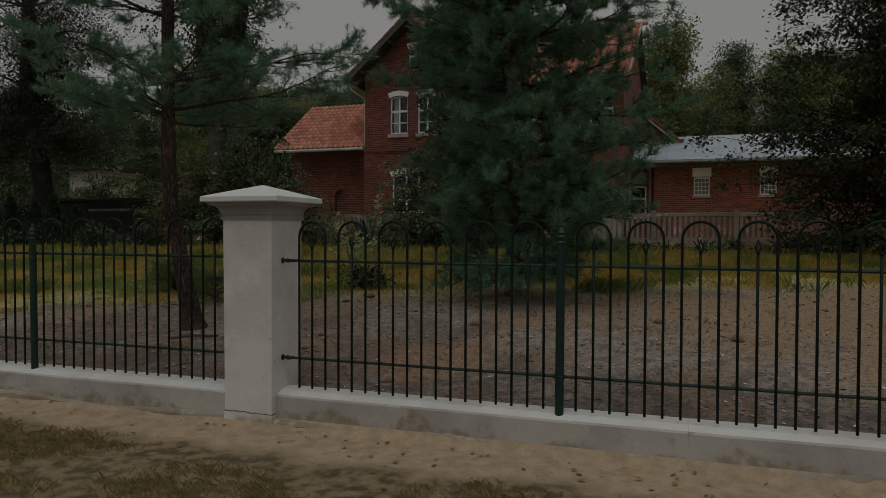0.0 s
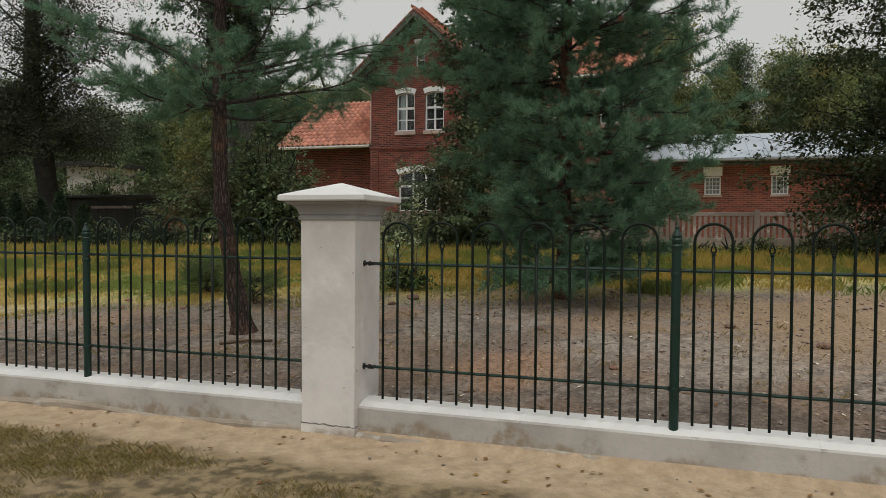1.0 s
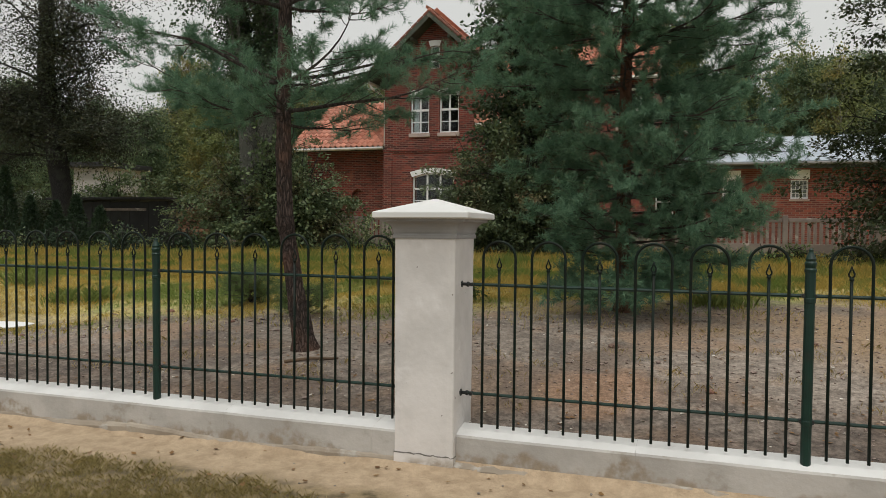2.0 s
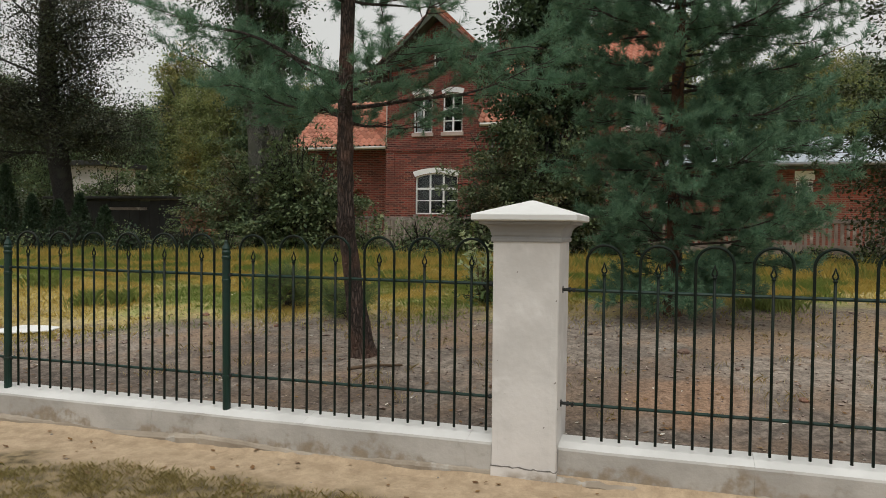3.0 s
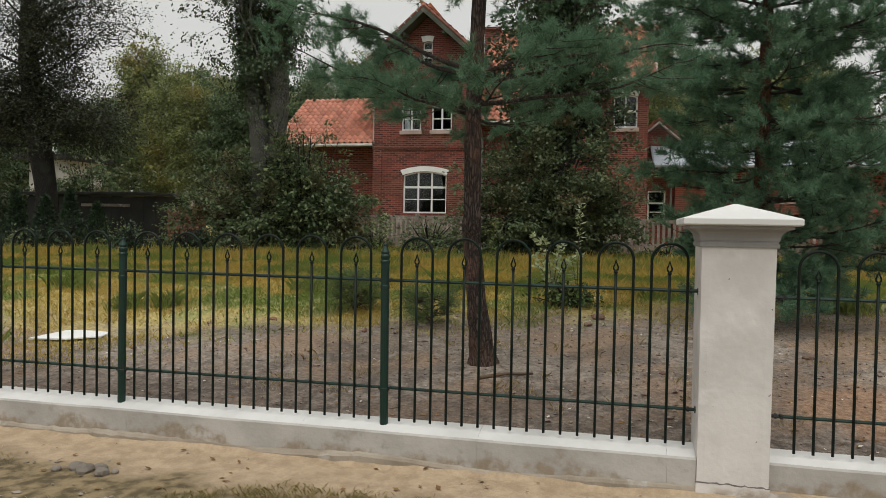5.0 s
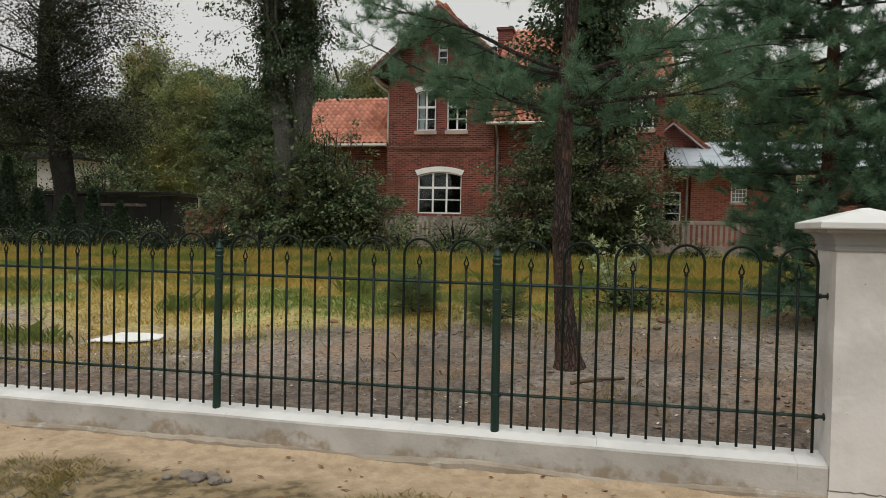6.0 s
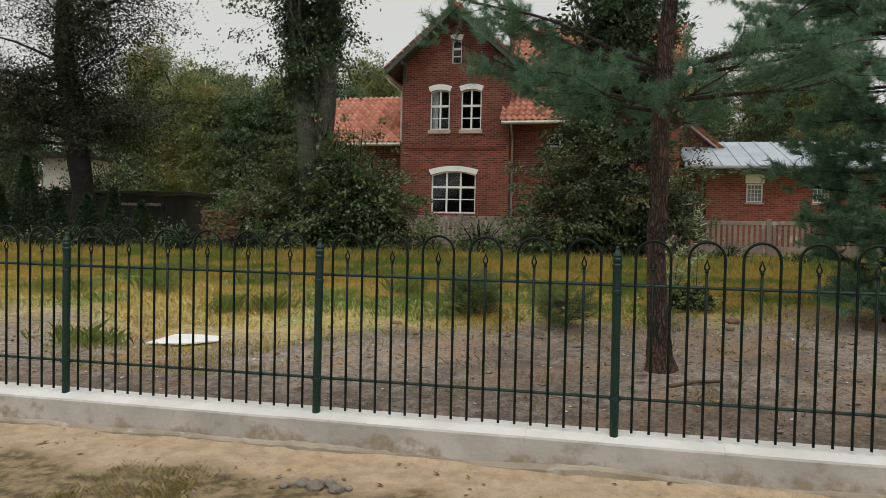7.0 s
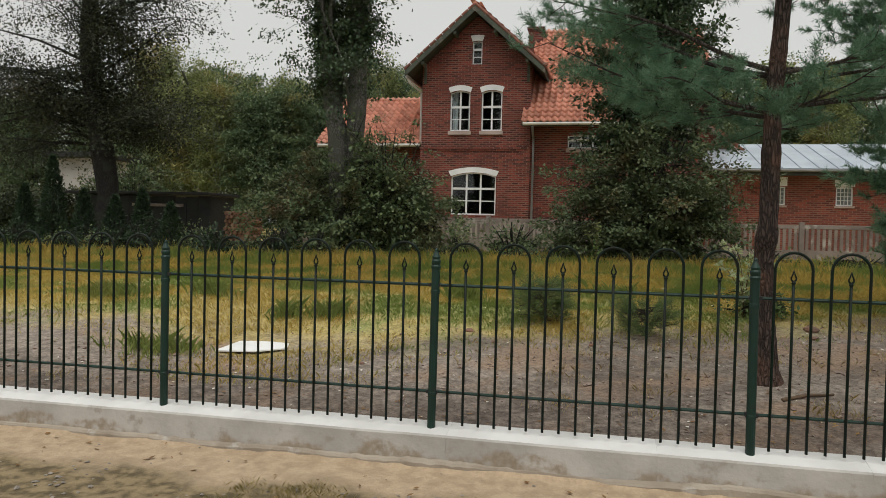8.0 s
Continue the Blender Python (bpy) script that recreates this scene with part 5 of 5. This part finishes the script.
def stalks(name, label, base, stems, leaf, per_m, wide, droop, seed, mat):
    """Thin stalks, each (bearing, reach, height), leafy to the tip and arching with the reach."""
    rng = np.random.default_rng(seed)
    t = thing(name, label, "weed", base)
    for az, reach, h in stems:
        u = np.linspace(0, 1, 9)
        d = np.array([math.cos(az), math.sin(az), 0])
        c = d * (reach * u ** 1.8)[:, None] + np.array([0, 0, 1.0]) * (h * (u - droop * u ** 4))[:, None]
        st = part("stem", Tubes().add(c, np.linspace(0.007, 0.002, 9), 5).mesh("stem"), M_TWIG, t, smooth=True)
        n = int(per_m * h)
        v = rng.uniform(0.12, 1.0, n)
        q = np.stack([np.interp(v, u, c[:, k]) for k in range(3)], 1)
        a = rng.uniform(0, 6.28, n)
        out = np.stack([np.cos(a), np.sin(a), 0 * a + 0.55], 1) * 1.6
        part("foliage", leaves("foliage", q, leaf, rng, out, 0.4, wide), mat, st)


stalks("branching_weed", "tall arching weed with pale green leaves", (-1.5, 4.4, gz(-1.5, 4.4) - 0.02),
       [(3.0, 0.28, 1.14), (3.6, 0.16, 1.08), (0.4, 0.12, 1.0), (2.3, 0.40, 0.80), (0.2, 0.35, 0.85), (5.4, 0.30, 0.75), (1.2, 0.25, 0.9), (4.3, 0.45, 0.7)], 0.075, 62, 0.5, 0.22, 151, M_PALELEAF)
stalks("upright_weed", "tall upright weed stalk with narrow leaves", (-1.22, 4.6, gz(-1.22, 4.6) - 0.02),
       [(0.5, 0.03, 1.28), (2.5, 0.10, 0.62)], 0.085, 75, 0.26, 0.0, 153, M_PALELEAF)
stalks("upright_weed", "yellowing weed stalk in the dry grass", (-3.3, 10.6, gz(-3.3, 10.6) - 0.02),
       [(1.5, 0.15, 1.1), (3.5, 0.2, 0.9), (5.0, 0.2, 1.0)], 0.10, 45, 0.35, 0.1, 155, M_WEED)


stalks("upright_weed", "yellow-green weed before the old fence", (-6.85, 13.9, gz(-6.85, 13.9) - 0.02),
       [(1.5, 0.15, 1.15), (3.6, 0.25, 0.95), (5.2, 0.2, 1.05), (0.3, 0.3, 0.9), (2.6, 0.3, 0.8)], 0.11, 60, 0.4, 0.1, 157, M_PALELEAF)
stalks("branching_weed", "browning bramble before the old fence", (-4.2, 13.4, gz(-4.2, 13.4) - 0.02),
       [(3.1, 0.7, 1.2), (0.2, 0.6, 1.1), (2.0, 0.3, 1.3), (4.4, 0.5, 1.0), (5.6, 0.4, 0.9)], 0.10, 70, 0.5, 0.3, 159, M_LEAF_BUSH)


def thuja(base, h, r, seed):
    rng = np.random.default_rng(seed)
    t = thing("thuja", "narrow dark thuja in a planted row", "conifer", base, "thuja row")
    part("trunk", Tubes().add([(0, 0, 0), (0, 0, h * 0.8)], [0.04, 0.01], 7).mesh("trunk"), M_DARKBARK, t)
    n = int(1500 * h)
    z = rng.uniform(0.05, 1, n)
    a = rng.uniform(0, 6.28, n)
    rr = r * (1 - z ** 1.7) * rng.uniform(0.55, 1.05, n) * (1 + 0.15 * np.sin(a * 3 + z * 9)) + 0.02
    c = np.stack([np.cos(a) * rr, np.sin(a) * rr, z * h], 1)
    part("crown", leaves("crown", c, 0.10, rng, np.stack([np.cos(a) * 0.5, np.sin(a) * 0.5, 0 * a + 1.2], 1), 0.6, 0.35), M_THUJA, t)


for i, (x, h) in enumerate(((-19.6, 1.5), (-18.6, 1.9), (-17.5, 1.6), (-16.5, 2.3), (-15.7, 1.5), (-14.9, 1.35), (-14.0, 1.5), (-13.3, 1.2))):
    thuja((x, 11.0 + 0.1 * (i % 3), gz(x, 11.0) - 0.02), h, 0.30 + 0.05 * (i % 2), 60 + i)

# far woods: three tree kinds, copied about
fa = broadleaf("birch_tree", "tall far birch with yellowing crown", (-33, 50, 1.1), [[(0, 0, 0, 0.18), (0.2, 0, 6, 0.14), (0, 0, 13, 0.04)]],
               [(0, 0, 6.2, 1.7, 1.7, 2.4), (0.2, 0, 9, 1.9, 1.9, 2.6), (0, 0, 11.6, 1.4, 1.4, 2.2)], 22, 21000, 0.20, 71, M_BIRCH, M_LEAF_FAR, 0.36, 7)
fb = broadleaf("alder_tree", "far dark green alder", (-27, 48, 1.1), [[(0, 0, 0, 0.2), (0, 0, 6, 0.15), (0, 0, 11, 0.04)]],
               [(0, 0, 3.2, 2.4, 2.4, 2.6), (0, 0, 6.6, 2.3, 2.3, 2.8), (0, 0, 9.6, 1.5, 1.5, 2.2)], 22, 21000, 0.20, 73, M_DARKBARK, M_LEAF_FARD, 0.36, 7)
fc = broadleaf("far_pine", "far tall pine with dark crown", (-20, 52, 1.1), [[(0, 0, 0, 0.2), (0, 0, 7, 0.16), (0, 0, 13, 0.04)]],
               [(0, 0, 9.2, 1.7, 1.7, 1.8), (0.1, 0, 11.6, 1.2, 1.2, 1.6)], 20, 16000, 0.15, 75, M_PINEBARK2, M_LEAF_FARD, 0.34, 5)
rw3 = random.Random(8)
NEAR_WOOD = {"birch wood": [(-26.6, 34.5, 0.74), (-24.9, 33.5, 0.66), (-23.2, 35, 0.66), (-20.2, 35, 0.64), (-28.6, 36, 0.70), (-14.3, 37, 0.62)],
             "alder wood": [(-22.3, 33, 0.68), (-21.2, 34.5, 0.72), (-18.8, 34, 0.66), (-30.5, 33, 0.66), (-33.5, 34, 0.70), (-36.5, 33, 0.66), (-39.5, 34.5, 0.70), (-43, 34, 0.72), (3.0, 40, 0.66)],
             "far pines": [(-19.6, 38, 0.72), (-17.4, 37, 0.66), (-22.6, 39, 0.70)]}
for ob, n, y0, y1, g in ((fa, 30, 42, 58, "birch wood"), (fb, 30, 40, 54, "alder wood"), (fc, 16, 50, 64, "far pines")):
    tagged(ob, group=g)
    for x, y, s in NEAR_WOOD[g]:
        copy_thing(ob, Matrix.Translation((x, y, 1.1)) @ pose(0, 0, 0, 0, 0, rw3.uniform(0, 360)) @ Matrix.Diagonal((s * 1.1, s * 1.1, s, 1)))
    for k in range(n):
        x = -58 + 96 * (k + rw3.random()) / n
        y = rw3.uniform(y0, y1)
        s = rw3.uniform(0.8, 1.08)
        copy_thing(ob, Matrix.Translation((x, y, 1.1)) @ pose(0, 0, 0, 0, 0, rw3.uniform(0, 360)) @ Matrix.Diagonal((s, s, s, 1)))

# ---------------------------------------------------------------- old picket fence, shed, logs, board


def precast_fence(x0, x1, y):
    x = x0
    k = 0
    while x < x1:
        t = thing("concrete_fence", "weathered precast concrete picket fence panel", "fence", (x, y, gz(x, y)), "concrete fence panels")
        part("post", boxed(-0.06, 0.06, -0.06, 0.06, -0.1, 1.06, 0.01), M_PICKET, t)
        part("top_rail", boxed(0.065, 1.935, -0.035, 0.035, 0.90, 1.0, 0.008), M_PICKET, t)
        part("bottom_board", boxed(0.065, 1.935, -0.03, 0.03, -0.08, 0.36, 0.006), M_PICKET, t)
        for i in range(14):
            xx = 0.13 + i * 0.1335
            part("slat", boxed(xx - 0.035, xx + 0.035, -0.022, 0.022, 0.361, 0.899), M_PICKET, t)
        x += 2.0
        k += 1


precast_fence(-12.3, 9.0, 15.4)


def shed():
    t = thing("lean_to", "dark boarded lean-to with flat felt roof", "shed", (-19.9, 16.0, gz(-19.9, 16) + 0.0))
    for i in range(12):
        part("board", boxed(i * 0.40, i * 0.40 + 0.385, 0, 0.03, 0, 1.46 + 0.02 * (i % 3)), M_TARP, t)
    part("roof", boxed(-0.15, 4.95, -0.35, 1.6, 1.53, 1.61, 0.01), M_TARP, t)
    part("side_board", boxed(0, 0.03, 0.04, 1.5, 0, 1.51), M_TARP, t)
    part("side_board", boxed(4.76, 4.79, 0.04, 1.5, 0, 1.51), M_TARP, t)
    part("pale_batten", boxed(2.1, 3.9, -0.05, -0.002, 1.16, 1.25, 0.005), M_PICKET, t, "pale batten along the eave")


shed()
rl = random.Random(5)
for r in range(9):
    for c in range(7 - (r % 2)):
        lg = Tubes().add([(0, -0.4, 0), (0, 0.4, 0)], [0.065 * rl.uniform(0.8, 1.1)] * 2, 8).mesh("log")
        lg.materials.append(M_LOG)
        ob = new("firewood_log", lg)
        ob.matrix_world = Matrix.Translation((-14.3 + c * 0.135 + 0.067 * (r % 2), 15.9 + rl.uniform(-0.05, 0.05), gz(-14.2, 15.9) + 0.06 + r * 0.117))
        tagged(ob, "cut reddish firewood log in a stack", "log", "stacked firewood")


def board():
    pts = [(-0.30, -0.44), (0.10, -0.35), (0.33, -0.07), (0.19, 0.33), (-0.37, 0.36)]
    bm = bmesh.new()
    prism(bm, pts, 0, 0.014)
    bmesh.ops.rotate(bm, verts=bm.verts[:], cent=(0, 0, 0), matrix=Matrix.Rotation(radians(-90), 3, "X"))
    ob = part("board", bm, M_SLAB)
    tagged(ob, "broken white board lying on the soil", "board")
    ob.matrix_world = Matrix.Translation((-6.73, 2.62, sum(gz(-6.73 + x, 2.62 + y) for x, y in pts) / 5 + 0.012))


board()


def stick(p, q, r, label):
    c = curve_pts(p, q, 0.02, 6, np.random.default_rng(3), 0.02)
    ob = part("stick", Tubes().add(c, np.linspace(r, r * 0.6, 7), 7).mesh("stick"), M_TWIG, smooth=True)
    tagged(ob, label, "stick")


stick((-1.78, 1.10, gz(-1.78, 1.1) + 0.012), (-1.38, 1.32, gz(-1.38, 1.32) + 0.016), 0.016, "short dry stick lying near the pine")

# ---------------------------------------------------------------- grass, litter


def blades(name, pts, h, w, rng, lean=0.35):
    n = len(pts)
    a = rng.uniform(0, 6.283, n)
    d = np.stack([np.cos(a), np.sin(a), 0 * a], 1)
    s = np.stack([-np.sin(a), np.cos(a), 0 * a], 1) * w / 2
    hh = (h * rng.uniform(0.35, 1.0, n) * (1 + 0.5 * (rng.random(n) > 0.96)))[:, None]
    ln = (rng.uniform(0.05, lean, n))[:, None]
    up = np.array([0, 0, 1.0])
    mid = pts + up * hh * 0.6 + d * hh * ln * 0.3
    tip = pts + up * hh + d * hh * ln
    return sheet_mesh(name, np.stack([pts - s, pts + s, mid + s * 0.8, tip, mid - s * 0.8], 1))


def scatter(n, x0, x1, y0, y1, keep, rng):
    p = np.stack([rng.uniform(x0, x1, n), rng.uniform(y0, y1, n)], 1)
    p = np.array([q for q in p if keep(q[0], q[1])])
    return np.array([(x, y, gz(x, y)) for x, y in p])


rg = np.random.default_rng(81)


def off_board(x, y):
    return abs(x + 6.73) > 0.45 or abs(y - 2.58) > 0.55


def in_meadow(x, y):
    e = y - meadow_edge(x) + 1.3 * noise.noise((x * 0.8, y * 0.8, 1)) + 0.8 * noise.noise((x * 2.5, y * 2.5, 4))
    if ((x + 6.1) / 1.5) ** 2 + ((y - 1.6) / 1.0) ** 2 < 1:
        e = max(e, 0.5 * noise.noise((x * 2.1, y * 2.1, 7)))
    if e < -1.1 or not off_board(x, y):
        return False
    patch = noise.noise((x * 1.3, y * 1.3, 9))
    return rg.random() < min(1, max(0.05, 0.22 + e * 0.6)) and patch > -0.42 - max(0, e) * 0.3


for lab, n, x0, x1, y0, y1, h, w in (("near", 270000, -13, 7, 0.6, 5.5, 0.060, 0.0019), ("middle", 120000, -16, 9, 5.5, 8.5, 0.12, 0.0030), ("far", 120000, -22, 10, 8.5, 13.8, 0.24, 0.0050)):
    pts = scatter(n, x0, x1, y0, y1, in_meadow, rg)
    tagged(part("meadow_grass", blades("meadow_grass", pts, h, w, rg, 1.0 if h < 0.2 else 0.5), M_GRASS), "dry golden meadow grass with green tufts", "grass", kind="stuff")
herbs = []
for x, y, r, k in ((-6.35, 3.75, 0.20, 260), (-6.9, 3.7, 0.22, 260), (-9.5, 3.9, 0.40, 420), (-7.25, 5.45, 0.4, 380), (-8.3, 4.4, 0.3, 300), (-4.9, 4.9, 0.28, 260), (1.9, 4.9, 0.3, 300), (-5.6, 6.6, 0.4, 340), (-2.9, 5.6, 0.3, 260), (-7.4, 1.75, 0.40, 300)):
    herbs += [(a, b, gz(a, b)) for a, b in np.stack([x + rg.normal(0, r * 0.5, k), y + rg.normal(0, r * 0.4, k)], 1)]
tagged(part("meadow_weeds", blades("meadow_weeds", np.array(herbs), 0.20, 0.006, rg, 1.0), M_HERB), "soft green weeds in the dry meadow grass", "weeds", kind="stuff")
tufts = []
for _ in range(1500):
    x, y = rg.uniform(-9, 6), rg.uniform(-1.7, -0.62)
    if noise.noise((x * 1.1, y * 1.6, 2)) > 0.05 + 0.5 * (y + 1.0) and x > -5.2:
        k = rg.integers(40, 90)
        q = np.stack([x + rg.normal(0, 0.06, k), y + rg.normal(0, 0.05, k)], 1)
        tufts += [(a, b, gz(a, b)) for a, b in q]
tagged(part("verge_grass", blades("verge_grass", np.array(tufts), 0.034, 0.0013, rg, 1.3), M_TURF), "short dry grass tufts on the sandy verge", "grass", kind="stuff")
tufts = []
for _ in range(170):
    x, y = rg.uniform(-8, 6), rg.uniform(0.5, 4)
    if y < meadow_edge(x) and (off_board(x, y)):
        k = rg.integers(8, 30)
        q = np.stack([x + rg.normal(0, 0.06, k), y + rg.normal(0, 0.05, k)], 1)
        tufts += [(a, b, gz(a, b)) for a, b in q]
tagged(part("soil_grass", blades("soil_grass", np.array(tufts), 0.05, 0.0016, rg, 1.2), M_STRAW), "thin dry grass tufts on bare soil", "grass", kind="stuff")


def flat_bits(pts, size, seed, mat, name, label):
    r = np.random.default_rng(seed)
    n = len(pts)
    a = r.uniform(0, 6.28, n)
    d = np.stack([np.cos(a), np.sin(a), r.uniform(-0.1, 0.35, n)], 1)
    s = np.stack([-np.sin(a), np.cos(a), r.uniform(-0.25, 0.25, n)], 1)
    z = (size * r.uniform(0.5, 1.3, n))[:, None]
    p = pts + np.array([0, 0, 0.008])
    tagged(part(name, sheet_mesh(name, np.stack([p, p + d * z * 0.5 + s * z * 0.3, p + d * z, p + d * z * 0.5 - s * z * 0.3], 1)), mat), label, "litter", kind="stuff")


flat_bits(scatter(2800, -8, 6, 0.2, 4.5, off_board, rg), 0.036, 91, M_FALLEN, "fallen_leaves", "dry fallen leaves on the soil")
flat_bits(scatter(560, -8, 6, 0.2, 3.6, off_board, rg), 0.035, 93, M_PALEBIT, "pale_scraps", "pale scraps and chips on the soil")
flat_bits(scatter(210, -8, 6, -1.1, -0.16, lambda x, y: True, rg), 0.045, 92, M_FALLEN, "fallen_leaves", "dry leaves on the sand")


def pebbles(n, x0, x1, y0, y1, size, seed, name, label, mat, keep=lambda x, y: True):
    r = np.random.default_rng(seed)
    pts = scatter(n, x0, x1, y0, y1, keep, r)
    v, f = [], []
    oct_ = np.array([(1, 0, 0), (-1, 0, 0), (0, 1, 0), (0, -1, 0), (0, 0, 1), (0, 0, -1), (0.6, 0.6, 0.5), (-0.6, -0.5, 0.5), (0.6, -0.6, 0.4), (-0.6, 0.6, 0.4)])
    of = [(4, 6, 9), (6, 2, 9), (9, 1, 4), (1, 7, 4), (7, 3, 8), (7, 8, 4), (8, 0, 6), (8, 6, 4), (1, 3, 7), (3, 0, 8), (0, 2, 6), (2, 1, 9), (5, 2, 0), (5, 1, 2), (5, 3, 1), (5, 0, 3)]
    for p in pts:
        s = size * r.uniform(0.35, 1.2) * np.array([r.uniform(0.7, 1.4), r.uniform(0.7, 1.2), r.uniform(0.4, 0.8)])
        a = r.uniform(0, 6.28)
        o = len(v)
        q = oct_ * s * (1 + r.normal(0, 0.25, (10, 1)))
        v += [(p[0] + c[0] * math.cos(a) - c[1] * math.sin(a), p[1] + c[0] * math.sin(a) + c[1] * math.cos(a), p[2] + c[2] + s[2] * 0.4) for c in q]
        f += [tuple(o + i for i in t) for t in of]
    tagged(part(name, raw(name, v, f), mat), label, "stones", kind="stuff")


pebbles(700, -8.5, 6, 0.2, 4.5, 0.011, 95, "stone_chips", "small pale stones on the soil", M_CHIPS, off_board)
pebbles(5200, -8.5, 6, 0.16, 5.2, 0.011, 98, "soil_clods", "brown clods and crumbs of soil", M_CLOD, lambda x, y: y < meadow_edge(x) + 0.6 and off_board(x, y))
pebbles(700, -8.5, 6, 0.3, 5.0, 0.024, 94, "soil_clods", "larger crumbling clods of brown soil", M_CLOD, lambda x, y: y < meadow_edge(x) + 0.3 and off_board(x, y) and noise.noise((x * 0.9, y * 0.9, 12)) > -0.1)
pebbles(120, -8, 6, -1.2, -0.15, 0.009, 96, "stone_chips", "small stones on the sand", M_CHIPS)
pebbles(260, -7, -3.4, -1.3, -0.6, 0.016, 97, "gravel", "grey rubble and gravel on the verge", M_CHIPS, lambda x, y: noise.noise((x * 2, y * 2, 6)) > 0.05)

flat_bits(np.array([(x, y, z + rg.uniform(0.10, 0.22)) for x, y, z in scatter(420, -12, 6, 2.6, 12.5, in_meadow, rg)]), 0.035, 99, M_FLOWER, "meadow_flowers", "tiny pale flower heads in the meadow grass")
for i, (x, y, r) in enumerate(((-3.98, -0.72, 0.045), (-3.89, -0.76, 0.055), (-3.82, -0.70, 0.04), (-3.76, -0.77, 0.045), (-4.08, -0.78, 0.03), (-3.70, -0.72, 0.025))):
    rk = bmesh.new()
    bmesh.ops.create_icosphere(rk, subdivisions=2, radius=r)
    for v in rk.verts:
        v.co *= 1 + 0.35 * noise.noise(v.co * 22 + Vector((i, 0, 0)))
        v.co.z *= 0.7
    ob = part("rubble_stone", rk, M_CHIPS, smooth=False)
    ob.matrix_world = Matrix.Translation((x, y, gz(x, y) + r * 0.35)) @ pose(0, 0, 0, 0, 0, 50 * i)
    tagged(ob, "broken grey rubble stone on the verge", "stone", "rubble stones")
rst = random.Random(17)
for i, (x, y, r) in enumerate(((-0.93, 3.75, 0.075), (-1.02, 3.3, 0.05), (-4.5, 3.0, 0.045), (-4.15, 2.5, 0.035), (-3.2, 2.4, 0.03), (-5.2, 1.5, 0.03), (0.9, 2.3, 0.05), (2.6, 2.9, 0.05), (3.3, 2.2, 0.06), (-0.35, 1.5, 0.03), (1.7, 1.2, 0.035))):
    rk = bmesh.new()
    bmesh.ops.create_icosphere(rk, subdivisions=2, radius=r)
    for v in rk.verts:
        v.co *= 1 + 0.4 * noise.noise(v.co * (1.1 / r) + Vector((i, 3, 0)))
        v.co.z *= 0.55
    ob = part("brick_lump", rk, M_LUMP)
    ob.matrix_world = Matrix.Translation((x, y, gz(x, y) + r * 0.25)) @ pose(0, 0, 0, 0, 0, rst.uniform(0, 360))
    tagged(ob, "earthy broken brick lump lying on the soil", "stone", "brick lumps")
